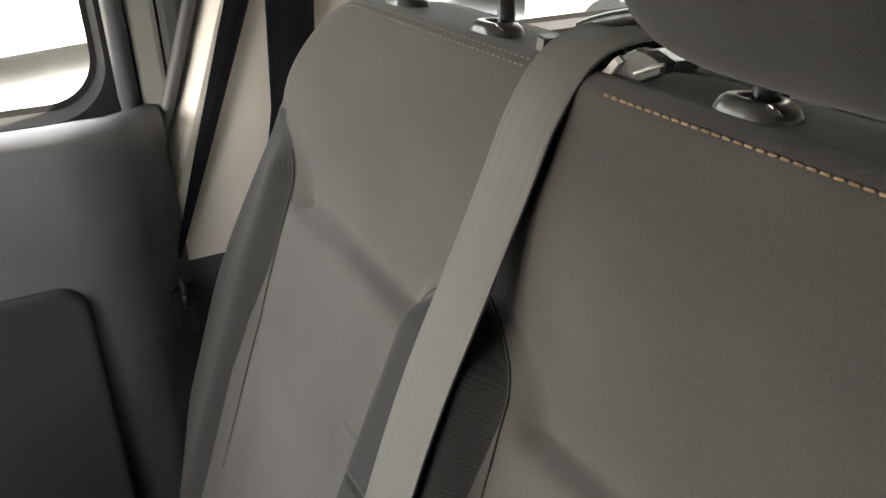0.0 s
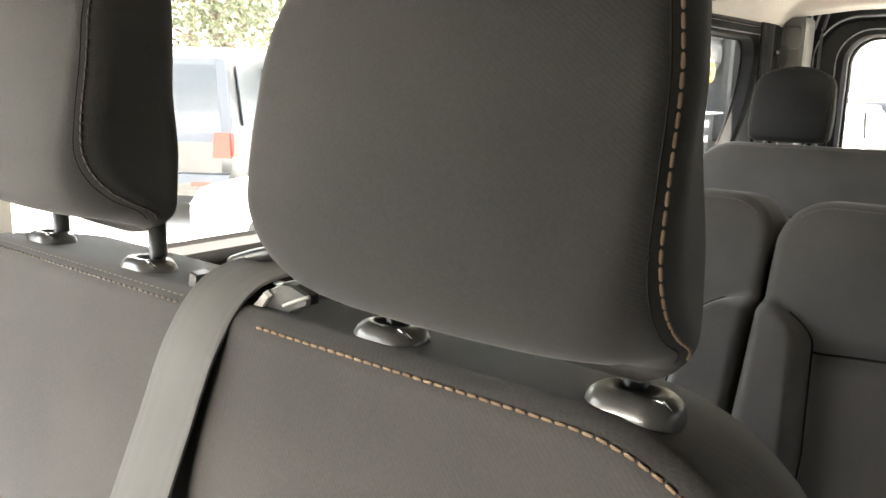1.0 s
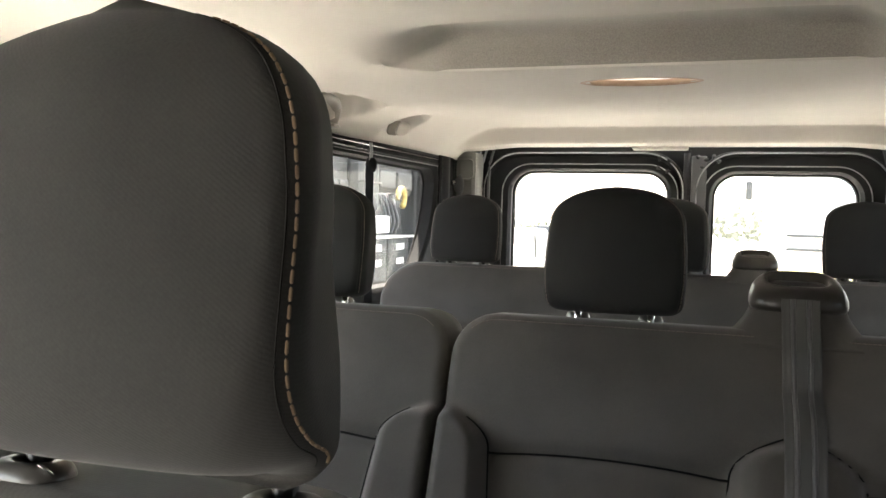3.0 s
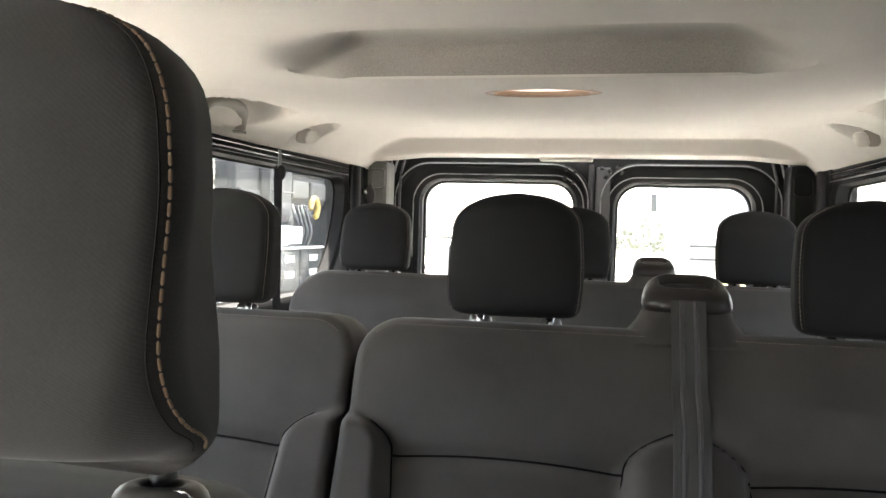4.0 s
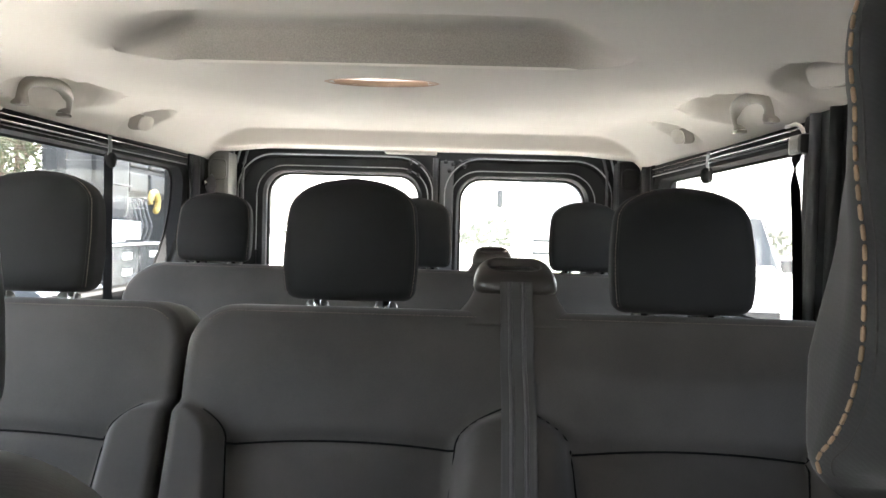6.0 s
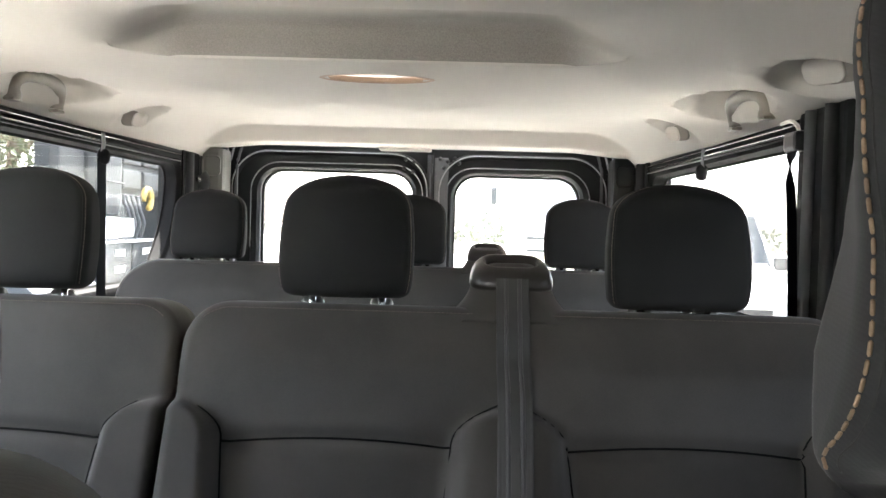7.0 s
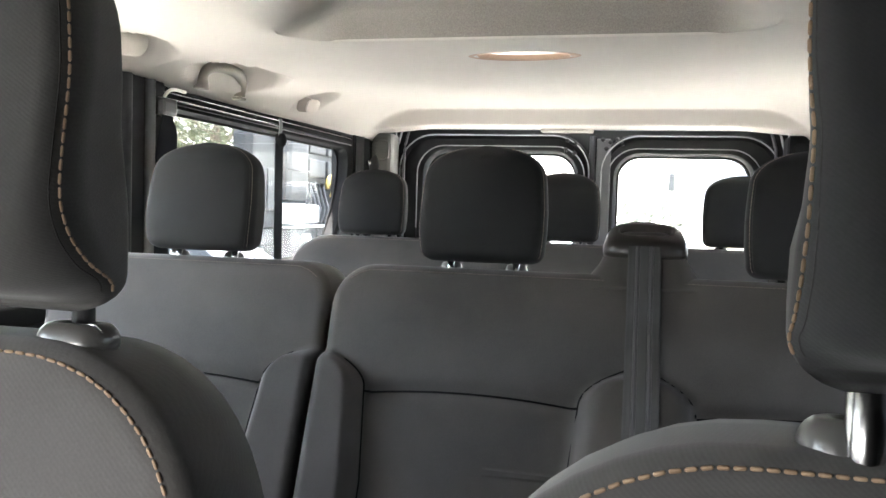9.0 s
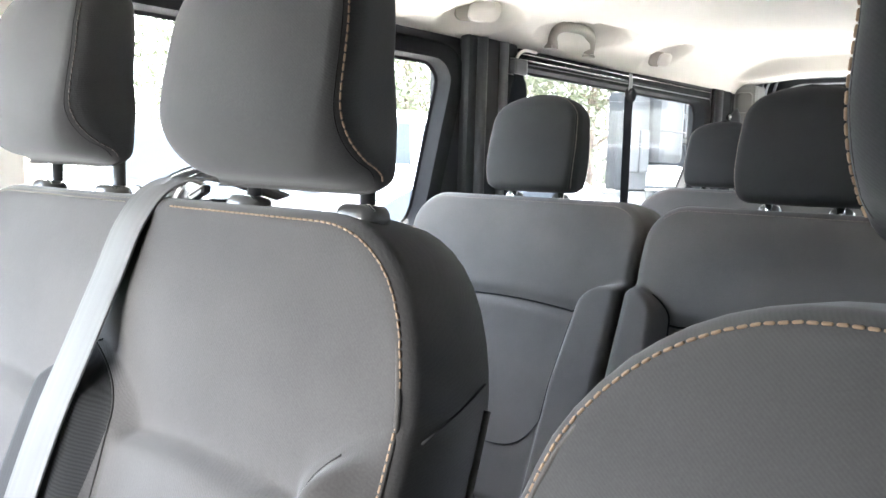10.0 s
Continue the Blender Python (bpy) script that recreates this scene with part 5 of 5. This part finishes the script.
def wheel(parent, x, y, r=0.32, w=0.2):
    s = 1 if x > 0 else -1
    rings = []
    for dx, k in ((0, 0.6), (0.0, 0.86), (0.03, 1.0), (w - 0.03, 1.0), (w, 0.86), (w, 0.6)):
        rings.append([Vector((x + s * (dx - w), y + r * k * math.cos(2 * math.pi * i / 28), r + r * k * math.sin(2 * math.pi * i / 28))) for i in range(28)])
    v, f = rings_to_mesh(rings, True, True)
    ob = link("wheel", v, f, TYRE, parent, "black tyre on a bright rim")
    rings = [[Vector((x + s * d, y + r * k * math.cos(2 * math.pi * i / 20), r + r * k * math.sin(2 * math.pi * i / 20))) for i in range(20)] for d, k in ((0.002, 0.62), (0.01, 0.58), (-0.02, 0.5), (0.0, 0.16), (0.012, 0.12))]
    v, f = rings_to_mesh(rings, True, True)
    link("rim", v, f, RIM, ob)
    for i in range(5):
        a = 2 * math.pi * i / 5
        tube("spoke", [(x + s * 0.004, y + r * 0.12 * math.cos(a), r + r * 0.12 * math.sin(a)), (x + s * 0.004, y + r * 0.56 * math.cos(a), r + r * 0.56 * math.sin(a))], 0.025, RIM, ob, sides=6)


def quad_panel(name, pts, mat, parent, out=0.006, label=""):
    """A thin pane or lamp standing slightly proud of a body side."""
    p = [Vector(q) for q in pts]
    n = (p[1] - p[0]).cross(p[2] - p[0]).normalized() * out
    k = len(p)
    v = [q - n for q in p] + [q + n for q in p]
    f = [tuple(range(k))[::-1], tuple(range(k, 2 * k))] + [(i, (i + 1) % k, k + (i + 1) % k, k + i) for i in range(k)]
    return link(name, v, f, mat, parent, label, smooth=False)


def small_van(name, label, paint, x, y, heading, L=4.6, H=1.9, W=1.8):
    """A family van or panel van: forward is +y, the tail at y = 0."""
    t = thing(name, label, "van")
    lower = [(0.0, 0.35), (0.0, 0.95), (0.06, 1.05), (L - 1.0, 1.08), (L - 0.2, 0.85), (L, 0.6), (L, 0.3), (L - 0.1, 0.25), (0.1, 0.25)]
    shell("body", lower, W / 2, paint, t)
    upper = [(0.08, 1.04), (0.22, H - 0.12), (0.4, H), (L - 2.0, H), (L - 1.75, H - 0.05), (L - 0.95, 1.06)]
    shell("cabin", upper, W / 2 - 0.02, paint, t, lambda z: 0.14 * max(0, z - 1.05))
    shell("bumper", [(-0.08, 0.42), (-0.1, 0.5), (-0.08, 0.6), (0.05, 0.62), (0.05, 0.4)], W / 2 - 0.03, paint, t)
    e = 0.14
    for s in (-1, 1):
        for a, b in ((0.42, 1.25), (1.4, 2.25), (2.35, 3.15)):
            zt = H - 0.2
            xs0, xs1 = W / 2 - 0.012, W / 2 - 0.012 - e * (zt - 1.1)
            quad_panel("side_window", [(s * xs0, a, 1.12), (s * xs0, b, 1.12), (s * xs1, b - 0.02, zt), (s * xs1, a + 0.06, zt)], CARGLASS, t)
        quad_panel("tail_light", [(s * (W / 2 - 0.02), -0.012, 0.78), (s * (W / 2 - 0.22), -0.012, 0.78), (s * (W / 2 - 0.2), -0.006, 1.06), (s * (W / 2 - 0.02), -0.006, 1.06)], RED, t, 0.02)
        quad_panel("tail_light", [(s * (W / 2 + 0.002), 0.01, 0.8), (s * (W / 2 + 0.002), 0.16, 0.8), (s * (W / 2 + 0.002), 0.14, 1.05), (s * (W / 2 + 0.002), 0.01, 1.05)], RED, t, 0.012)
        quad_panel("reflector", [(s * 0.45, -0.105, 0.47), (s * 0.75, -0.105, 0.47), (s * 0.75, -0.105, 0.52), (s * 0.45, -0.105, 0.52)], RED, t)
        quad_panel("head_light", [(s * (W / 2 - 0.08), L - 0.02, 0.62), (s * (W / 2 - 0.45), L - 0.0, 0.62), (s * (W / 2 - 0.4), L - 0.15, 0.82), (s * (W / 2 - 0.08), L - 0.2, 0.82)], CLEAR, t, 0.015)
        part("mirror", box(bmesh.new(), (s * (W / 2), L - 1.3, 1.08), (s * (W / 2 + 0.2), L - 1.2, 1.28), 0.03), PLASTIC, t)
        for wy in (0.85, L - 0.85):
            wheel(t, s * (W / 2 + 0.005), wy)
    quad_panel("grille", [(-0.5, L + 0.005, 0.44), (0.5, L + 0.005, 0.44), (0.5, L + 0.005, 0.59), (-0.5, L + 0.005, 0.59)], PLASTIC, t)
    part("front_bumper", box(bmesh.new(), (-W / 2 + 0.04, L - 0.1, 0.22), (W / 2 - 0.04, L + 0.06, 0.42), 0.03), PLASTIC, t)
    quad_panel("plate", [(-0.26, L + 0.066, 0.29), (0.26, L + 0.066, 0.29), (0.26, L + 0.066, 0.39), (-0.26, L + 0.066, 0.39)], CLEAR, t)
    for s in (-1, 1):
        tube("wiper", [(s * 0.35 - 0.3, L - 1.0, 1.16), (s * 0.35 + 0.25, L - 1.06, 1.22)], 0.012, PLASTIC, t, sides=6)
    quad_panel("rear_window", [(-W / 2 + 0.15, 0.105, 1.14), (W / 2 - 0.15, 0.105, 1.14), (W / 2 - 0.25, 0.205, H - 0.2), (-W / 2 + 0.25, 0.205, H - 0.2)], CARGLASS, t)
    quad_panel("windscreen", [(-W / 2 + 0.1, L - 1.02, 1.12), (W / 2 - 0.1, L - 1.02, 1.12), (W / 2 - 0.2, L - 1.62, H - 0.1), (-W / 2 + 0.2, L - 1.62, H - 0.1)], CARGLASS, t)
    return place(t, x, y, heading)


def sedan(name, label, paint, x, y, heading, L=4.4, H=1.45, W=1.78):
    t = thing(name, label, "car")
    shell("body", [(0.0, 0.4), (0.02, 0.85), (0.3, 0.95), (L - 1.3, 0.95), (L - 0.2, 0.75), (L, 0.55), (L, 0.28), (0.1, 0.25)], W / 2, paint, t)
    shell("cabin", [(0.35, 0.93), (1.1, H - 0.03), (1.5, H), (2.4, H - 0.02), (3.25, 0.93)], W / 2 - 0.05, paint, t, lambda z: 0.3 * max(0, z - 0.95))
    for s in (-1, 1):
        quad_panel("side_window", [(s * (W / 2 - 0.06), 0.8, 0.98), (s * (W / 2 - 0.06), 3.0, 0.98), (s * (W / 2 - 0.16), 2.4, H - 0.1), (s * (W / 2 - 0.16), 1.2, H - 0.1)], CARGLASS, t)
        quad_panel("tail_light", [(s * (W / 2 - 0.05), -0.01, 0.68), (s * (W / 2 - 0.45), -0.01, 0.68), (s * (W / 2 - 0.45), -0.005, 0.84), (s * (W / 2 - 0.05), -0.005, 0.84)], RED, t, 0.02)
        quad_panel("head_light", [(s * (W / 2 - 0.1), L + 0.0, 0.55), (s * (W / 2 - 0.5), L + 0.0, 0.55), (s * (W / 2 - 0.45), L - 0.1, 0.7), (s * (W / 2 - 0.1), L - 0.12, 0.7)], CLEAR, t, 0.02)
        for wy in (0.8, L - 0.85):
            wheel(t, s * (W / 2 + 0.005), wy, 0.31)
    quad_panel("rear_window", [(-W / 2 + 0.2, 0.44, 1.0), (W / 2 - 0.2, 0.44, 1.0), (W / 2 - 0.3, 1.03, H - 0.08), (-W / 2 + 0.3, 1.03, H - 0.08)], CARGLASS, t)
    quad_panel("windscreen", [(-W / 2 + 0.2, 3.2, 0.98), (W / 2 - 0.2, 3.2, 0.98), (W / 2 - 0.3, 2.5, H - 0.06), (-W / 2 + 0.3, 2.5, H - 0.06)], CARGLASS, t)
    quad_panel("grille", [(-0.4, L + 0.005, 0.42), (0.4, L + 0.005, 0.42), (0.4, L + 0.005, 0.58), (-0.4, L + 0.005, 0.58)], PLASTIC, t)
    return place(t, x, y, heading)


def lorry(name, label, paint, accent, x, y, heading, W=2.3, H=2.9):
    """A lorry seen from its front: forward is +y."""
    t = thing(name, label, "truck")
    shell("cab", [(-1.7, 0.6), (-1.7, H), (-0.5, H + 0.08), (-0.2, H - 0.1), (0.02, 1.75), (0.08, 0.7), (0.0, 0.45), (-1.6, 0.45)], W / 2, paint, t)
    quad_panel("windscreen", [(-W / 2 + 0.12, 0.02, 1.8), (W / 2 - 0.12, 0.02, 1.8), (W / 2 - 0.16, -0.17, H - 0.2), (-W / 2 + 0.16, -0.17, H - 0.2)], PALE_GLASS, t, 0.02)
    part("bumper", box(bmesh.new(), (-W / 2, -0.1, 0.35), (W / 2, 0.18, 0.78), 0.05), accent, t)
    for k in range(4):
        part("grille_bar", box(bmesh.new(), (-0.7, 0.07, 1.0 + 0.13 * k), (0.7, 0.11, 1.05 + 0.13 * k), 0.01), TANK if k % 2 else accent, t)
    for s in (-1, 1):
        quad_panel("head_light", [(s * 0.75, 0.185, 0.5), (s * 1.08, 0.185, 0.5), (s * 1.08, 0.185, 0.68), (s * 0.75, 0.185, 0.68)], CLEAR, t)
        quad_panel("side_window", [(s * W / 2, -0.3, 1.75), (s * W / 2, -1.2, 1.75), (s * W / 2, -1.2, H - 0.3), (s * W / 2, -0.45, H - 0.3)], CARGLASS, t)
        tube("mirror_arm", [(s * (W / 2), 0.0, H - 0.35), (s * (W / 2 + 0.25), 0.15, H - 0.35), (s * (W / 2 + 0.25), 0.15, 2.0), (s * W / 2, 0.0, 2.0)], 0.012, TANK, t)
        part("mirror", box(bmesh.new(), (s * (W / 2 + 0.19), 0.1, 2.08), (s * (W / 2 + 0.31), 0.18, 2.44), 0.03), TANK, t)
        wheel(t, s * W / 2, -0.75, 0.48, 0.28)
        wheel(t, s * W / 2, -4.6, 0.48, 0.28)
    part("load_bed", box(bmesh.new(), (-W / 2, -6.5, 0.9), (W / 2, -1.85, 1.15), 0.02), accent, t)
    part("headboard", box(bmesh.new(), (-W / 2, -1.9, 1.152), (W / 2, -1.8, 2.4), 0.02), paint, t)
    return place(t, x, y, heading)


def work_truck(x, y, heading):
    """A dark utility truck's flank: upright tank, panelled body, white side box, lockers, pipes and a yellow hook."""
    t = thing("utility_truck", "dusty dark grey utility truck with white side box", "truck")
    part("chassis", box(bmesh.new(), (-1.0, -2.7, 0.5), (1.0, 3.0, 0.8), 0.03), PLASTIC, t)
    part("cab", box(bmesh.new(), (-1.15, 1.2, 0.802), (1.15, 3.0, 2.95), 0.12), DUSTY, t)
    part("load_bed", box(bmesh.new(), (-1.0, -2.7, 1.0), (1.0, -1.5, 1.25), 0.02), DUSTY, t)
    part("side_board", box(bmesh.new(), (0.86, -2.2, 1.255), (1.0, -1.5, 2.9), 0.03), DUSTY, t)
    for y0 in (-2.16, -1.84):
        part("side_panel", box(bmesh.new(), (0.98, y0, 1.5), (1.05, y0 + 0.29, 2.1), 0.03), TANK, t)
    part("rear_box", box(bmesh.new(), (0.6, -0.52, 1.95), (1.0, 1.15, 2.75), 0.05), DUSTY, t)
    for s in (1,):
        part("tank", box(bmesh.new(), (s * 0.55, -1.42, 1.63), (s * 1.15, -0.58, 2.85), 0.14), TANK, t)
        tube("tank_strap", [(s * 1.152, -1.4, 2.1), (s * 1.152, -0.6, 2.1)], 0.014, PLASTIC, t, sides=6)
        for y0 in (-0.42, 0.36):
            for z0 in (2.03, 2.4):
                part("side_panel", box(bmesh.new(), (s * 0.99, y0, z0), (s * 1.06, y0 + 0.68, z0 + 0.29), 0.03), TANK, t)
        quad_panel("side_window", [(s * 1.155, 1.4, 1.95), (s * 1.155, 2.5, 1.95), (s * 1.155, 2.4, 2.7), (s * 1.155, 1.45, 2.7)], CARGLASS, t)
        part("side_box", box(bmesh.new(), (s * 0.7, -1.42, 1.31), (s * 1.2, -0.86, 1.615), 0.03), WHITE, t)
        part("side_box", box(bmesh.new(), (s * 0.7, -0.83, 1.33), (s * 1.2, -0.32, 1.6), 0.03), WHITE, t)
        part("step", box(bmesh.new(), (s * 0.8, -1.5, 1.255), (s * 1.26, 0.75, 1.285), 0.008), WHITE, t)
        for y0 in (-1.35, -0.38):
            part("locker", box(bmesh.new(), (s * 0.75, y0, 0.55), (s * 1.2, y0 + 0.93, 1.25), 0.03), LOCKER, t)
            for z0 in (0.83, 1.06):
                part("locker_latch", box(bmesh.new(), (s * 1.2, y0 + 0.36, z0), (s * 1.222, y0 + 0.66, z0 + 0.1), 0.004), WHITE, t)
        for k in range(4):
            tube("pipe", spline([(s * 1.02, -0.25 + 0.18 * k, 1.3), (s * 1.08, -0.22 + 0.18 * k, 1.5), (s * 1.0, -0.1 + 0.16 * k, 1.7), (s * 0.9, -0.1 + 0.2 * k, 1.95)], 4), 0.035, PLASTIC if k % 2 else DUSTY, t, sides=8)
        tube("hook", spline([(s * 1.16, 0.25 + 0.15 * math.cos(a / 10 * 4.6 - 1.2), 1.9 + 0.15 * math.sin(a / 10 * 4.6 - 1.2)) for a in range(11)], 2), 0.05, YELLOW, t)
    for wx in (-1.12, 1.12):
        for wy in (-2.1, 2.0):
            wheel(t, wx, wy, 0.48, 0.3)
    return place(t, x, y, heading)


small_van("parked_van", "grey family van with red tail lights, parked on the yard", SILVER, -8.0, 4.95, 34, 4.6, 1.98)
small_van("parked_van", "white panel van parked on the yard", WHITE, -8.6, 8.6, 20, 5.2, 2.35, 1.95)
small_van("parked_van", "white van with dark windows parked on the yard", WHITE, -7.6, -1.9, 20, 4.8, 1.95)
work_truck(-5.75, 12.0, 0)
sedan("parked_car", "white car with bright wheel rims on the yard", WHITE, -2.3, 6.6, 115)
sedan("parked_car", "dark grey car with red tail lights on the yard", DARKCAR, -3.3, 12.2, 0)
sedan("parked_car", "grey car parked on the yard", SILVER, -1.2, 19.0, 80)
lorry("flatbed_truck", "pale lorry with yellow bumper and large mirrors on the yard", LORRY, YELLOWISH, 2.35, 16.5, 172)
small_van("parked_van", "white utility van facing the yard's lane", WHITE, 4.3, 15.8, 177, 4.8, 2.0)
sedan("parked_car", "grey car beside the white utility van", SILVER, 9.5, 16.0, 150)

# trees along the yard's edge
BARK = material("grey_bark", (0.14, 0.11, 0.085), 0.9, vary=0.3, scale=60, bump=0.6, bump_scale=60)
LEAF = material("spring_leaves", (0.09, 0.1, 0.055), 0.7, vary=0.35, scale=8, bump=0)


def tree(height, seed):
    r = random.Random(seed)
    t = thing("tree", "tall leafy tree at the yard's edge", "tree", "trees")
    tip = height * 0.75
    path = [(0.25 * math.sin(z * 0.7 + seed) * z / height, 0.25 * math.cos(z * 0.5 + seed) * z / height, z) for z in np.linspace(-0.05, tip, 9)]
    tube("trunk", path, [0.2 * (1 - 0.85 * i / 8) for i in range(9)], BARK, t)
    ends = []
    for i in range(13):
        k = 0.3 + 0.65 * i / 13
        z = tip * k
        a = i * 2.4 + seed
        ln = height * (0.34 - 0.18 * k) * r.uniform(0.8, 1.2)
        x0, y0 = np.interp(z, [p[2] for p in path], [p[0] for p in path]), np.interp(z, [p[2] for p in path], [p[1] for p in path])
        pts = [(x0 + ln * u * math.cos(a + 0.4 * u), y0 + ln * u * math.sin(a + 0.4 * u), z + ln * 0.55 * u + 0.2 * math.sin(3 * u)) for u in (0, 0.35, 0.7, 1)]
        tube("limb", pts, [0.07 * (1.1 - k), 0.05 * (1.1 - k), 0.03 * (1.1 - k), 0.01], BARK, t, sides=6)
        ends += [Vector(p) for p in pts[1:]]
    ends.append(Vector(path[-1]))
    v, f = [], []
    for e in ends:
        for _ in range(105):
            c = e + Vector((r.gauss(0, 0.55), r.gauss(0, 0.55), r.gauss(0, 0.42)))
            n = Vector((r.gauss(0, 1), r.gauss(0, 1), r.gauss(0, 1))).normalized()
            a = n.orthogonal().normalized() * r.uniform(0.05, 0.1)
            b = n.cross(a).normalized() * r.uniform(0.03, 0.06)
            k = len(v)
            v += [c - a, c - b + n * 0.01, c + a, c + b + n * 0.01]
            f.append((k, k + 1, k + 2, k + 3))
    link("crown", v, f, LEAF, t, "", smooth=False)
    return t


trees = [tree(7.5, 1), tree(9.0, 2), tree(6.5, 3)]
spots = [(-15, 3.5), (-18, 7.5), (-14.5, 10.5), (-19, 13), (-16.5, 16.5), (-13.5, 20), (-19, -1), (-17, 22), (-22, 4), (-23, 10), (-21, 18), (-12.5, 14.0), (-9.6, 17.4), (-13.0, 22.5)]
for i, (x, y) in enumerate(spots):
    m = Matrix.Translation((x, y, GROUND)) @ Matrix.Rotation(i * 1.3, 4, "Z")
    if i < 3:
        trees[i].matrix_world = m
    else:
        copy_thing(trees[i % 3], m)

# a low far wood that closes the horizon
v, f = [], []
rw = random.Random(9)
for k in range(12000):
    a = rw.uniform(-1.9, 1.9)
    d = rw.uniform(70, 95)
    c = Vector((math.sin(a) * d, math.cos(a) * d, GROUND + abs(rw.gauss(0, 1)) * (0.9 + 0.5 * math.sin(a * 9))))
    n = Vector((rw.gauss(0, 1), rw.gauss(0, 1), rw.gauss(0, 0.6))).normalized()
    p = n.orthogonal().normalized() * rw.uniform(0.2, 0.45)
    q = n.cross(p).normalized() * rw.uniform(0.15, 0.35)
    i = len(v)
    v += [c - p, c - q, c + p, c + q]
    f.append((i, i + 1, i + 2, i + 3))
LEAF_FAR = material("hazy_far_leaves", (0.1, 0.105, 0.08), 0.8, vary=0.25, scale=8, bump=0)
tagged(link("far_wood", v, f, LEAF_FAR, smooth=False), "low green wood far beyond the yard", "wood", kind="stuff")
